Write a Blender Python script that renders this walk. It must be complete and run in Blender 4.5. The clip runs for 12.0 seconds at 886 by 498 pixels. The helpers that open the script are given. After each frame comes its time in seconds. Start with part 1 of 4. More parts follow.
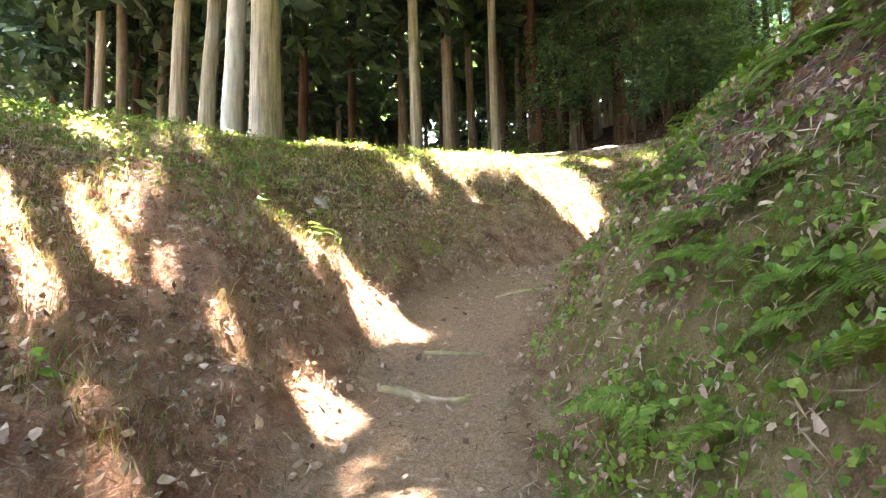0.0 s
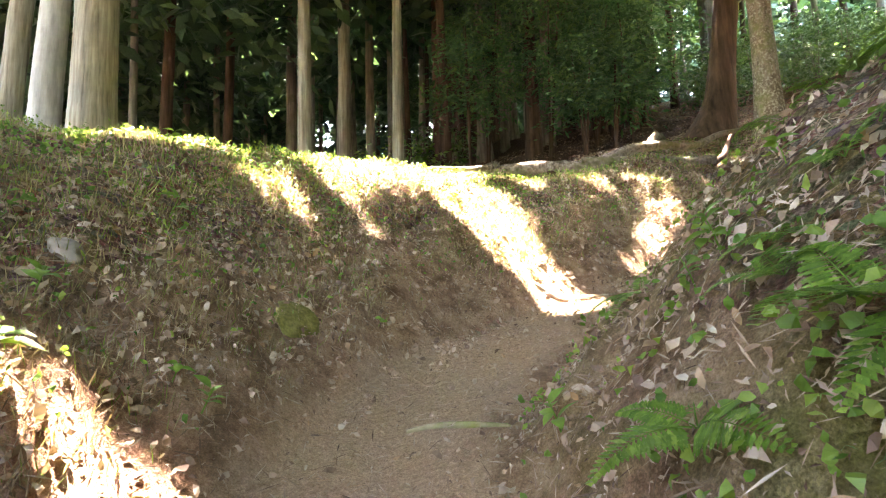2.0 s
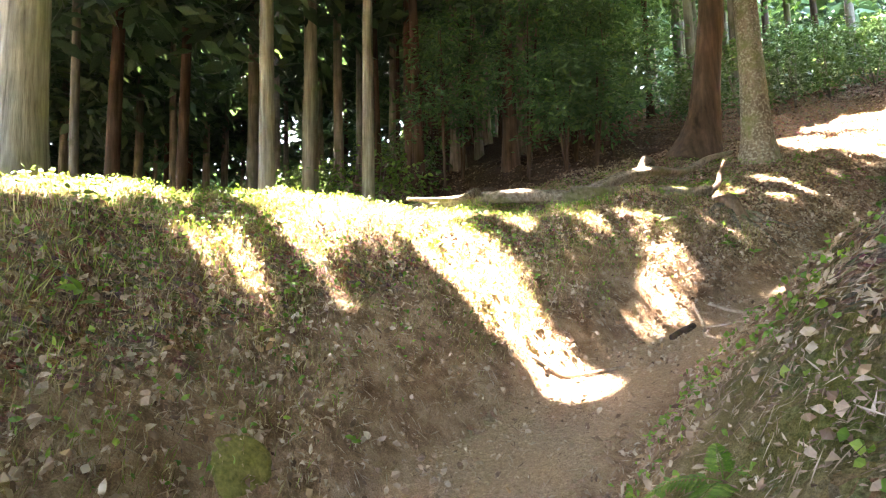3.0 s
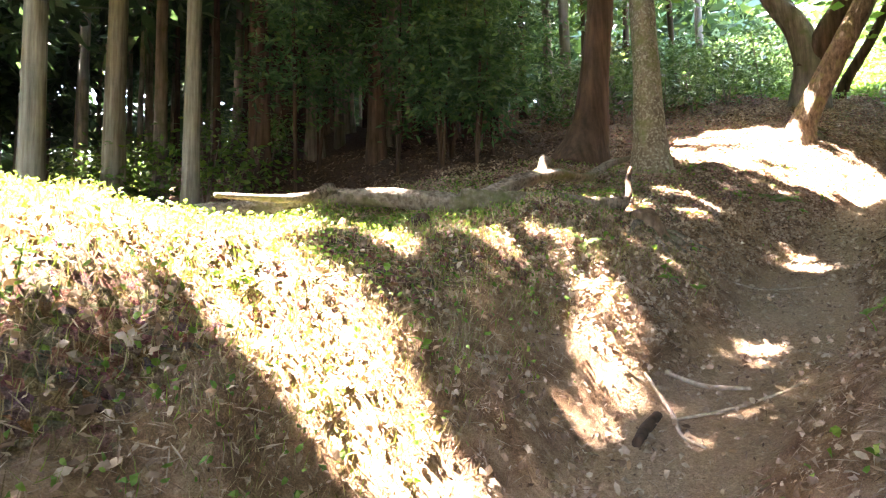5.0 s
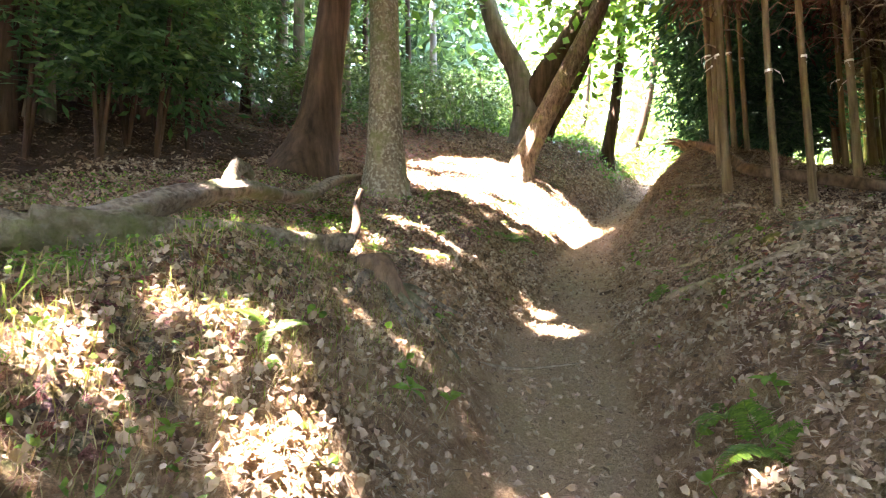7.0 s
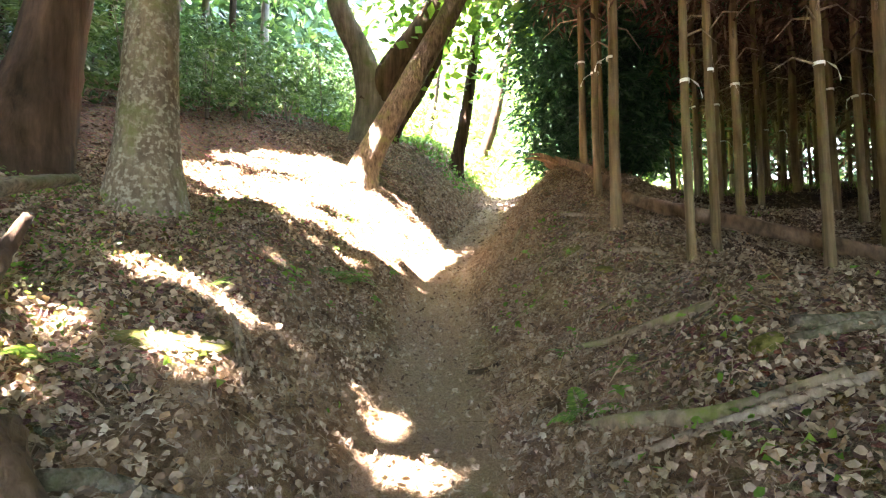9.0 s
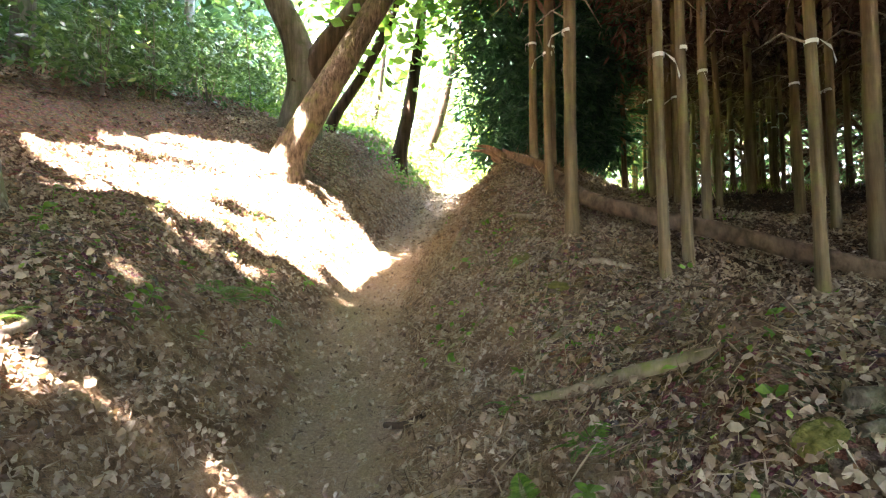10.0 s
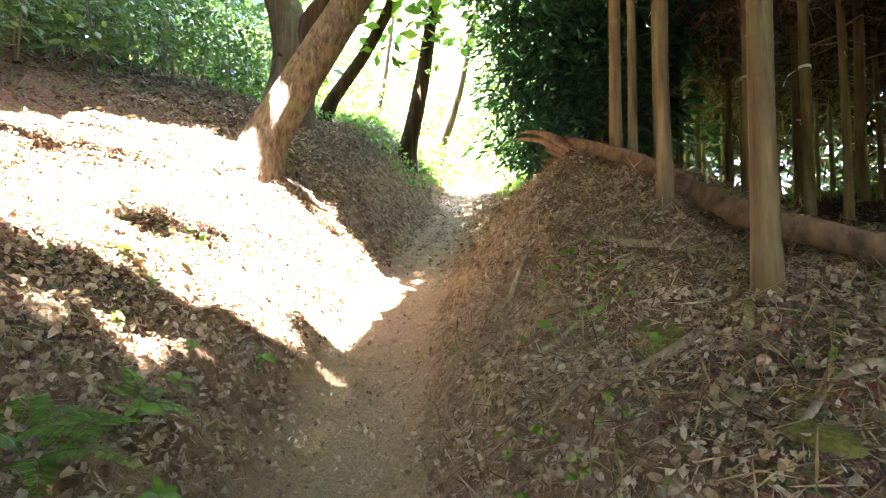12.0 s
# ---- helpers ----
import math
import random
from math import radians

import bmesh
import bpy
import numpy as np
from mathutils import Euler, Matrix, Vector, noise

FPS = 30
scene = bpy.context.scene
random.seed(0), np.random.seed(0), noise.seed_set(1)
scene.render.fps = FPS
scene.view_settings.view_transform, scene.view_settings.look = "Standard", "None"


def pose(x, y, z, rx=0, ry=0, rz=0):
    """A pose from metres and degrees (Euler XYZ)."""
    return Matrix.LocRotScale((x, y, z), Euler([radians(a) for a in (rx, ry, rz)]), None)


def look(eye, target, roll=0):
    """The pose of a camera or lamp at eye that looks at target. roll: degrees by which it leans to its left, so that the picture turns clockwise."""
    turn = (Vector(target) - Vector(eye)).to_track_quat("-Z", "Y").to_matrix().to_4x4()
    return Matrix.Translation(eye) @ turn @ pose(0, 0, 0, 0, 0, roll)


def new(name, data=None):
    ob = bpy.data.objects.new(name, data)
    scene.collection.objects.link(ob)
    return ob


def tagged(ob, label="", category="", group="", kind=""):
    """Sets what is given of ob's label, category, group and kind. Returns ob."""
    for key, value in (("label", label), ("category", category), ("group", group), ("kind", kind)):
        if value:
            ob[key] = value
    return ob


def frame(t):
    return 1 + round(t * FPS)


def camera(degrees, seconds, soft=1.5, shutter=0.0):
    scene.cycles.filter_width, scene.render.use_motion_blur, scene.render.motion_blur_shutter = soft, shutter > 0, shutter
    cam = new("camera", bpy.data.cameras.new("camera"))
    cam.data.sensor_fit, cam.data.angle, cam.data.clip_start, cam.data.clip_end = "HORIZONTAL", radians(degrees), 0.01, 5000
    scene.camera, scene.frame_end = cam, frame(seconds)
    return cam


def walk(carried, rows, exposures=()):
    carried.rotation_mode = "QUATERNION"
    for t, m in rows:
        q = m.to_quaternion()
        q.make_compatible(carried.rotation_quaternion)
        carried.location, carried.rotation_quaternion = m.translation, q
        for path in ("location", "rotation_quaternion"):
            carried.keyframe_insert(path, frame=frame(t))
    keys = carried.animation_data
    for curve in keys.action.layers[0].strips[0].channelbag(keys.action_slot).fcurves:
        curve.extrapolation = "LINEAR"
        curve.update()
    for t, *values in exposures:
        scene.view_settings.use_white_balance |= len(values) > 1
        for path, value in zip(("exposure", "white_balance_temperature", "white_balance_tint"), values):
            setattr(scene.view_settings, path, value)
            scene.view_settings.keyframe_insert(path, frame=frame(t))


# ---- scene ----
cam = camera(78.6, 12.0, 1.2, 0.05)
METRES, EYE, TILT, LEAN, TURN = 12.0, 1.45, 0.0, 0.0, 0.0
ROWS = [
    (0.0, 0.0, 0.0, 0.0, 0.19, 6.02, 1.83),
    (0.5, -0.0036, 0.0431, 0.0161, -5.21, 6.34, 1.78),
    (1.0, -0.001, 0.0765, 0.0309, -9.13, 6.72, 1.67),
    (1.5, 0.0098, 0.1144, 0.0407, -10.92, 6.56, 1.91),
    (2.0, 0.0093, 0.1489, 0.0456, -10.84, 6.33, 1.63),
    (2.5, 0.0074, 0.1722, 0.0709, -12.14, 6.01, 1.52),
    (4.5, 0.0506, 0.3096, 0.1194, -23.87, 4.81, 1.48),
    (5.0, 0.0656, 0.3461, 0.1274, -29.09, 4.77, 1.29),
    (5.5, 0.0903, 0.3743, 0.1332, -37.58, 4.38, 1.26),
    (6.0, 0.1245, 0.4001, 0.1457, -44.31, 4.21, 1.19),
    (6.5, 0.1562, 0.4256, 0.1643, -49.77, 4.98, 1.01),
    (7.0, 0.1851, 0.448, 0.1678, -57.05, 5.05, 0.77),
    (7.5, 0.2219, 0.4663, 0.1794, -63.77, 4.85, 0.73),
    (9.5, 0.378, 0.5213, 0.2284, -76.6, 4.28, 0.12),
    (10.0, 0.4201, 0.5191, 0.2345, -79.31, 3.98, 0.13),
    (10.5, 0.4621, 0.5338, 0.2379, -80.21, 4.1, -0.08),
    (11.0, 0.5007, 0.5521, 0.2559, -80.15, 3.93, -0.47),
    (11.5, 0.5511, 0.5588, 0.2607, -80.05, 3.97, -0.4),
    (12.0, 0.5933, 0.5782, 0.2706, -79.23, 3.92, -0.48),
]
walk(cam, [(t, pose(0, 0, EYE, TILT, LEAN, TURN) @ pose(METRES * x, METRES * y, METRES * z, 90 + pitch, roll, yaw)) for t, x, y, z, yaw, pitch, roll in ROWS],
     [(0.0, 6.75, 7200, 29), (2.7, 6.7, 7100, 27), (5.0, 6.35, 6900, 30), (8.0, 6.5, 6750, 27), (12.0, 6.65, 6550, 22)])

# ---- sun, sky ----
SUN_AZ, SUN_EL = radians(-38.5), radians(67)
SUN = np.array((math.sin(SUN_AZ) * math.cos(SUN_EL), math.cos(SUN_AZ) * math.cos(SUN_EL), math.sin(SUN_EL)))
world = bpy.data.worlds.new("sky")
scene.world = world
world.use_nodes = True
sky = world.node_tree.nodes.new("ShaderNodeTexSky")
sky.sky_type = "NISHITA"
sky.sun_disc = False
sky.sun_elevation, sky.sun_rotation = SUN_EL, SUN_AZ
background = world.node_tree.nodes["Background"]
background.inputs["Strength"].default_value = 0.15
world.node_tree.links.new(sky.outputs[0], background.inputs[0])
sun_data = bpy.data.lights.new("sun", "SUN")
sun_data.energy, sun_data.angle, sun_data.color = 4.5, radians(0.53), (1.0, 0.96, 0.89)
sun = new("sun", sun_data)
sun.matrix_world = look(SUN * 60, (0, 0, 0))


# ---- materials ----
def material(name, rough=0.8, spec=0.3):
    m = bpy.data.materials.new(name)
    m.use_nodes = True
    n = m.node_tree.nodes
    b = n["Principled BSDF"]
    b.inputs["Roughness"].default_value = rough
    b.inputs["Specular IOR Level"].default_value = spec
    return m, n, m.node_tree.links, b


def ramp(n, stops):
    r = n.new("ShaderNodeValToRGB")
    e = r.color_ramp.elements
    e[0].position, e[0].color = stops[0][0], (*stops[0][1], 1)
    e[1].position, e[1].color = stops[-1][0], (*stops[-1][1], 1)
    for p, c in stops[1:-1]:
        x = e.new(p)
        x.color = (*c, 1)
    return r


def noise_node(n, l, scale, detail=4, rough=0.6, coord=None):
    t = n.new("ShaderNodeTexNoise")
    t.inputs["Scale"].default_value, t.inputs["Detail"].default_value, t.inputs["Roughness"].default_value = scale, detail, rough
    if coord is not None:
        l.new(coord, t.inputs["Vector"])
    return t


def mixer(n, l, fac, a, b, blend="MIX"):
    m = n.new("ShaderNodeMix")
    m.data_type, m.blend_type = "RGBA", blend
    for i, v in ((0, fac), (6, a), (7, b)):
        if isinstance(v, bpy.types.NodeSocket):
            l.new(v, m.inputs[i])
        else:
            m.inputs[i].default_value = v if i == 0 else (*v, 1)
    return m.outputs[2]


def bump(n, l, b, height, strength, distance):
    u = n.new("ShaderNodeBump")
    u.inputs["Strength"].default_value, u.inputs["Distance"].default_value = strength, distance
    l.new(height, u.inputs["Height"])
    l.new(u.outputs[0], b.inputs["Normal"])


def leaf_material(name, stops, translucent=0.4, rough=0.5, spec=0.35, glow=1.3):
    m, n, l, b = material(name, rough, spec)
    g = n.new("ShaderNodeNewGeometry")
    r = ramp(n, stops)
    l.new(g.outputs["Random Per Island"], r.inputs[0])
    co = n.new("ShaderNodeTexCoord")
    fine = noise_node(n, l, 30, 2, 0.5, co.outputs["Object"])
    shade = mixer(n, l, 0.5, r.outputs[0], fine.outputs["Fac"], "OVERLAY")
    l.new(shade, b.inputs["Base Color"])
    if translucent:
        t = n.new("ShaderNodeBsdfTranslucent")
        bright = n.new("ShaderNodeMix")
        bright.data_type, bright.blend_type = "RGBA", "MULTIPLY"
        bright.inputs[0].default_value = 1
        l.new(shade, bright.inputs[6])
        bright.inputs[7].default_value = (glow, glow, glow * 0.6, 1)
        l.new(bright.outputs[2], t.inputs[0])
        x = n.new("ShaderNodeMixShader")
        x.inputs[0].default_value = translucent
        l.new(b.outputs[0], x.inputs[1])
        l.new(t.outputs[0], x.inputs[2])
        l.new(x.outputs[0], n["Material Output"].inputs[0])
    return m


def bark_material(name, dark, light, moss=None, furrow=14.0, stretch=0.12, spots=None, depth=0.02):
    m, n, l, b = material(name, 0.9, 0.15)
    co = n.new("ShaderNodeTexCoord")
    mp = n.new("ShaderNodeMapping")
    mp.inputs["Scale"].default_value = (1, 1, stretch)
    l.new(co.outputs["Object"], mp.inputs[0])
    f = noise_node(n, l, furrow, 6, 0.65, mp.outputs[0])
    big = noise_node(n, l, 1.6, 4, 0.6, co.outputs["Object"])
    r = ramp(n, [(0.3, dark), (0.68, light)])
    l.new(f.outputs["Fac"], r.inputs[0])
    tone = mixer(n, l, 0.6, r.outputs[0], big.outputs["Fac"], "OVERLAY")
    if spots:
        v = noise_node(n, l, 26, 3, 0.55, co.outputs["Object"])
        k = ramp(n, [(0.5, (0, 0, 0)), (0.62, (1, 1, 1))])
        l.new(v.outputs["Fac"], k.inputs[0])
        tone = mixer(n, l, k.outputs[0], tone, spots)
    if moss:
        v = noise_node(n, l, 3.0, 5, 0.65, co.outputs["Object"])
        k = ramp(n, [(0.5, (0, 0, 0)), (0.68, (1, 1, 1))])
        l.new(v.outputs["Fac"], k.inputs[0])
        tone = mixer(n, l, k.outputs[0], tone, moss)
    l.new(tone, b.inputs["Base Color"])
    bump(n, l, b, f.outputs["Fac"], 1.0, depth)
    return m


def ground_material():
    m, n, l, b = material("forest_soil", 0.95, 0.1)
    co = n.new("ShaderNodeTexCoord").outputs["Object"]
    big, mid, fine = noise_node(n, l, 0.9, 5, 0.6, co), noise_node(n, l, 6, 6, 0.7, co), noise_node(n, l, 45, 5, 0.75, co)
    soil = ramp(n, [(0.3, (0.10, 0.058, 0.03)), (0.5, (0.22, 0.142, 0.08)), (0.7, (0.35, 0.25, 0.15))])
    l.new(mid.outputs["Fac"], soil.inputs[0])
    litter = ramp(n, [(0.32, (0.05, 0.03, 0.018)), (0.5, (0.15, 0.10, 0.06)), (0.62, (0.24, 0.17, 0.105)), (0.75, (0.36, 0.29, 0.21))])
    l.new(fine.outputs["Fac"], litter.inputs[0])
    chips = n.new("ShaderNodeTexVoronoi")
    chips.inputs["Scale"].default_value = 26
    l.new(co, chips.inputs["Vector"])
    chip = mixer(n, l, 0.35, litter.outputs[0], chips.outputs["Color"], "SOFT_LIGHT")
    red = ramp(n, [(0.3, (0.16, 0.075, 0.04)), (0.7, (0.42, 0.255, 0.16))])
    l.new(mid.outputs["Fac"], red.inputs[0])
    trail_soil = ramp(n, [(0.3, (0.19, 0.122, 0.068)), (0.7, (0.38, 0.275, 0.17))])
    l.new(fine.outputs["Fac"], trail_soil.inputs[0])

    def mask(name):
        a = n.new("ShaderNodeAttribute")
        a.attribute_name = name
        return a.outputs["Fac"]

    def patchy(name, source, lo, hi):
        s = n.new("ShaderNodeMath")
        s.operation = "ADD"
        l.new(mask(name), s.inputs[0])
        l.new(source, s.inputs[1])
        k = ramp(n, [(lo, (0, 0, 0)), (hi, (1, 1, 1))])
        h = n.new("ShaderNodeMath")
        h.operation = "MULTIPLY"
        h.inputs[1].default_value = 0.5
        l.new(s.outputs[0], h.inputs[0])
        l.new(h.outputs[0], k.inputs[0])
        return k.outputs[0]

    base = mixer(n, l, patchy("soil", mid.outputs["Fac"], 0.42, 0.60), chip, soil.outputs[0])
    base = mixer(n, l, patchy("red", mid.outputs["Fac"], 0.45, 0.62), base, red.outputs[0])
    base = mixer(n, l, patchy("trail", big.outputs["Fac"], 0.50, 0.66), base, trail_soil.outputs[0])
    mossy = mixer(n, l, fine.outputs["Fac"], (0.045, 0.06, 0.012), (0.17, 0.19, 0.035))
    base = mixer(n, l, patchy("moss", big.outputs["Fac"], 0.52, 0.66), base, mossy)
    grassy = mixer(n, l, fine.outputs["Fac"], (0.05, 0.09, 0.015), (0.16, 0.23, 0.05))
    base = mixer(n, l, patchy("grass", big.outputs["Fac"], 0.45, 0.7), base, grassy)
    # needle litter, its colour darkened to stand in for shade under the trees
    shade_needles = ramp(n, [(0.3, (0.028, 0.017, 0.011)), (0.55, (0.075, 0.046, 0.029)), (0.72, (0.14, 0.095, 0.062))])
    l.new(fine.outputs["Fac"], shade_needles.inputs[0])
    base = mixer(n, l, patchy("shade_needles", mid.outputs["Fac"], 0.45, 0.65), base, shade_needles.outputs[0])
    grain = noise_node(n, l, 150, 3, 0.7, co)
    grain_tone = ramp(n, [(0.34, (0.35, 0.35, 0.35)), (0.66, (0.66, 0.66, 0.66))])
    l.new(grain.outputs["Fac"], grain_tone.inputs[0])
    base = mixer(n, l, 0.85, base, grain_tone.outputs[0], "OVERLAY")
    l.new(base, b.inputs["Base Color"])
    rough_sum = n.new("ShaderNodeMath")
    rough_sum.operation = "ADD"
    l.new(fine.outputs["Fac"], rough_sum.inputs[0])
    l.new(mid.outputs["Fac"], rough_sum.inputs[1])
    bump(n, l, b, rough_sum.outputs[0], 1.0, 0.06)
    return m


M_GROUND = ground_material()
M_LITTER = leaf_material("dead_leaf", [(0, (0.09, 0.055, 0.035)), (0.3, (0.21, 0.14, 0.09)), (0.6, (0.29, 0.215, 0.15)), (0.9, (0.35, 0.28, 0.205)), (1, (0.30, 0.18, 0.09))], 0.12, 0.75, 0.2)
# cedar litter; the shade of plantation and hillside is put into its colour
M_LITTER_CEDAR_SHADED = leaf_material("shaded_cedar_litter", [(0, (0.045, 0.026, 0.016)), (0.4, (0.10, 0.06, 0.038)), (0.8, (0.16, 0.105, 0.068)), (1, (0.27, 0.21, 0.155))], 0.08, 0.8, 0.15)
# leaves of the far woods, lightened in colour to imitate haze
M_HAZED_LEAF = leaf_material("hazed_sunlit_leaf", [(0, (0.20, 0.30, 0.12)), (0.6, (0.30, 0.40, 0.20)), (1, (0.42, 0.48, 0.30))], 0.5, 0.5, 0.3)
M_HERB = leaf_material("herb_leaf", [(0, (0.05, 0.10, 0.015)), (0.6, (0.10, 0.18, 0.03)), (1, (0.20, 0.26, 0.05))], 0.4)
M_GRASS = leaf_material("grass_blade", [(0, (0.07, 0.13, 0.02)), (0.6, (0.15, 0.22, 0.04)), (0.85, (0.28, 0.27, 0.10)), (1, (0.38, 0.32, 0.18))], 0.4)
M_STRAW = leaf_material("dry_grass", [(0, (0.10, 0.07, 0.035)), (0.4, (0.20, 0.15, 0.08)), (0.7, (0.34, 0.28, 0.17)), (0.8, (0.12, 0.17, 0.03)), (1, (0.17, 0.22, 0.04))], 0.25, 0.8, 0.15)
M_STRAW_DRY = leaf_material("dry_straw", [(0, (0.08, 0.05, 0.028)), (0.5, (0.19, 0.125, 0.07)), (1, (0.36, 0.27, 0.17))], 0.1, 0.8, 0.15)
M_FERN = leaf_material("fern_leaf", [(0, (0.06, 0.12, 0.015)), (0.6, (0.105, 0.19, 0.026)), (1, (0.18, 0.25, 0.045))], 0.5, 0.45)
M_CEDAR = leaf_material("cedar_foliage", [(0, (0.022, 0.05, 0.024)), (0.7, (0.045, 0.09, 0.042)), (1, (0.075, 0.125, 0.05))], 0.2, 0.6)
M_EDGE = leaf_material("edge_cedar_foliage", [(0, (0.02, 0.06, 0.035)), (0.7, (0.04, 0.11, 0.06)), (1, (0.07, 0.15, 0.07))], 0.35, 0.6)
M_HINOKI = leaf_material("hinoki_foliage", [(0, (0.035, 0.085, 0.035)), (0.7, (0.06, 0.13, 0.05)), (1, (0.10, 0.17, 0.05))], 0.35, 0.6)
M_BROAD = leaf_material("broad_leaf", [(0, (0.05, 0.11, 0.02)), (0.6, (0.09, 0.18, 0.03)), (1, (0.17, 0.26, 0.05))], 0.5, 0.35, 0.5)
M_SHRUB = leaf_material("shrub_leaf", [(0, (0.035, 0.075, 0.02)), (0.7, (0.07, 0.13, 0.035)), (1, (0.13, 0.19, 0.06))], 0.35, 0.32, 0.55)
M_DEADSPRAY = leaf_material("dead_spray", [(0, (0.06, 0.035, 0.025)), (0.7, (0.12, 0.075, 0.055)), (1, (0.19, 0.135, 0.11))], 0.2, 0.8, 0.1)
M_BARK_CEDAR = bark_material("cedar_bark", (0.10, 0.088, 0.06), (0.31, 0.285, 0.205), None, 16, 0.06)
M_BARK_PALE = bark_material("pale_bark", (0.22, 0.22, 0.19), (0.46, 0.46, 0.40), None, 9, 0.15, None, 0.008)
M_BARK_FAR = bark_material("forest_bark", (0.06, 0.05, 0.036), (0.21, 0.18, 0.135), (0.09, 0.10, 0.05), 10, 0.08)
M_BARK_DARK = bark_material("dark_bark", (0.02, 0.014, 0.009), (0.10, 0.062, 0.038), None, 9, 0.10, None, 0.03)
M_BARK_SPOT = bark_material("lichen_bark", (0.085, 0.068, 0.042), (0.22, 0.18, 0.115), (0.13, 0.14, 0.05), 18, 0.4, (0.30, 0.28, 0.20))
M_BARK_LEAN = bark_material("rugged_bark", (0.04, 0.028, 0.018), (0.24, 0.185, 0.12), (0.15, 0.15, 0.05), 20, 0.35, None, 0.07)
M_BARK_THIN = bark_material("plantation_bark", (0.07, 0.05, 0.026), (0.20, 0.145, 0.078), (0.15, 0.14, 0.05), 18, 0.08, None, 0.008)
M_LOG = bark_material("weathered_log", (0.04, 0.03, 0.02), (0.25, 0.20, 0.145), (0.10, 0.11, 0.04), 22, 0.7, (0.21, 0.18, 0.14), 0.05)
M_ROT = bark_material("rotten_wood", (0.05, 0.03, 0.018), (0.19, 0.125, 0.075), None, 12, 0.5, None, 0.03)
M_STICK = bark_material("dry_stick", (0.12, 0.085, 0.055), (0.34, 0.27, 0.19), None, 25, 0.5, None, 0.006)
M_MOSSWOOD = bark_material("mossy_wood", (0.10, 0.075, 0.045), (0.28, 0.22, 0.14), (0.15, 0.17, 0.03), 14, 0.5, None, 0.02)
M_STONE = bark_material("stone", (0.12, 0.10, 0.07), (0.30, 0.26, 0.20), None, 8, 1.0, None, 0.01)
M_MOSS = bark_material("moss", (0.07, 0.072, 0.016), (0.19, 0.17, 0.045), None, 40, 1.0, None, 0.02)
M_TAPE = material("white_tape", 0.5, 0.4)[0]
M_TAPE.node_tree.nodes["Principled BSDF"].inputs["Base Color"].default_value = (0.72, 0.72, 0.68, 1)


# ---- the ground ----
# the trail's middle line: x, y, z
TRAIL_LINE = np.array([
    (-0.35, -9.0, -2.4),
    (-0.25, -3.0, -0.8),
    (-0.2, 0.0, 0.1),
    (-0.15, 2.2, 0.92),
    (0.3, 4.0, 1.47),
    (1.3, 5.1, 1.8),
    (2.8, 5.8, 2.17),
    (4.3, 6.15, 2.55),
    (6.0, 6.85, 2.97),
    (7.9, 7.35, 3.4),
    (9.4, 7.75, 3.75),
    (11.0, 8.1, 4.18),
    (15.0, 8.5, 5.4),
    (20.0, 8.7, 6.9),
    (26.0, 8.3, 8.3),
    (42.0, 6.0, 10.5),
])
# along it: half width, left bank rise, left bank reach, right bank reach
TRAIL_BANKS = np.array([
    (0.5, 1.4, 2.2, 1.5),
    (0.45, 1.28, 2.2, 1.7),
    (0.42, 1.28, 2.2, 1.9),
    (0.36, 1.28, 2.1, 1.95),
    (0.34, 1.5, 1.9, 2.1),
    (0.38, 1.5, 1.5, 2.2),
    (0.35, 1.2, 1.4, 2.3),
    (0.35, 1.1, 1.3, 2.4),
    (0.35, 1.05, 1.4, 2.4),
    (0.35, 1.2, 1.7, 2.4),
    (0.34, 1.3, 1.7, 2.0),
    (0.33, 1.2, 1.7, 1.6),
    (0.45, 1.6, 1.7, 1.8),
    (0.6, 1.7, 1.7, 3.5),
    (0.8, 1.0, 3.0, 5.0),
    (1.5, 1.0, 5.0, 8.0),
])
TRAIL = np.hstack([TRAIL_LINE, TRAIL_BANKS])


def spline(points, n):
    """A smooth line through the rows of points, n steps to a stretch."""
    p = np.vstack([2 * points[0] - points[1], points, 2 * points[-1] - points[-2]])
    out = []
    for i in range(1, len(p) - 2):
        t = np.linspace(0, 1, n, endpoint=False)[:, None]
        a, b, c, d = p[i - 1], p[i], p[i + 1], p[i + 2]
        out.append(0.5 * (2 * b + (c - a) * t + (2 * a - 5 * b + 4 * c - d) * t ** 2 + (3 * b - a - 3 * c + d) * t ** 3))
    return np.vstack(out + [points[-1:]])


LINE = spline(TRAIL, 14)
ALONG = np.gradient(LINE[:, :2], axis=0)
ALONG /= np.linalg.norm(ALONG, axis=1)[:, None]


def smooth(t):
    t = np.clip(t, 0, 1)
    return t * t * (3 - 2 * t)


def soft_max(a, b, k):
    return 0.5 * (a + b + np.sqrt((a - b) ** 2 + k * k))


def across(x, y):
    """Where a place lies by the trail: the signed distance (left is positive) and the trail's own values there."""
    x, y = np.asarray(x, float).ravel(), np.asarray(y, float).ravel()
    d, values = np.zeros(len(x)), np.zeros((len(x), 7))
    for i in range(0, len(x), 20000):
        dx, dy = x[i:i + 20000, None] - LINE[None, :, 0], y[i:i + 20000, None] - LINE[None, :, 1]
        r2 = dx * dx + dy * dy
        near = r2.min(1)[:, None]
        w = np.exp(-(r2 - near) / (0.10 + 0.12 * near))
        w /= w.sum(1)[:, None]
        values[i:i + 20000] = w @ LINE
        best = r2.argmin(1)
        k = np.arange(len(best))
        side = ALONG[best, 0] * dy[k, best] - ALONG[best, 1] * dx[k, best]
        d[i:i + 20000] = np.where(side < 0, -1, 1) * np.sqrt(r2[k, best])
    return d, values


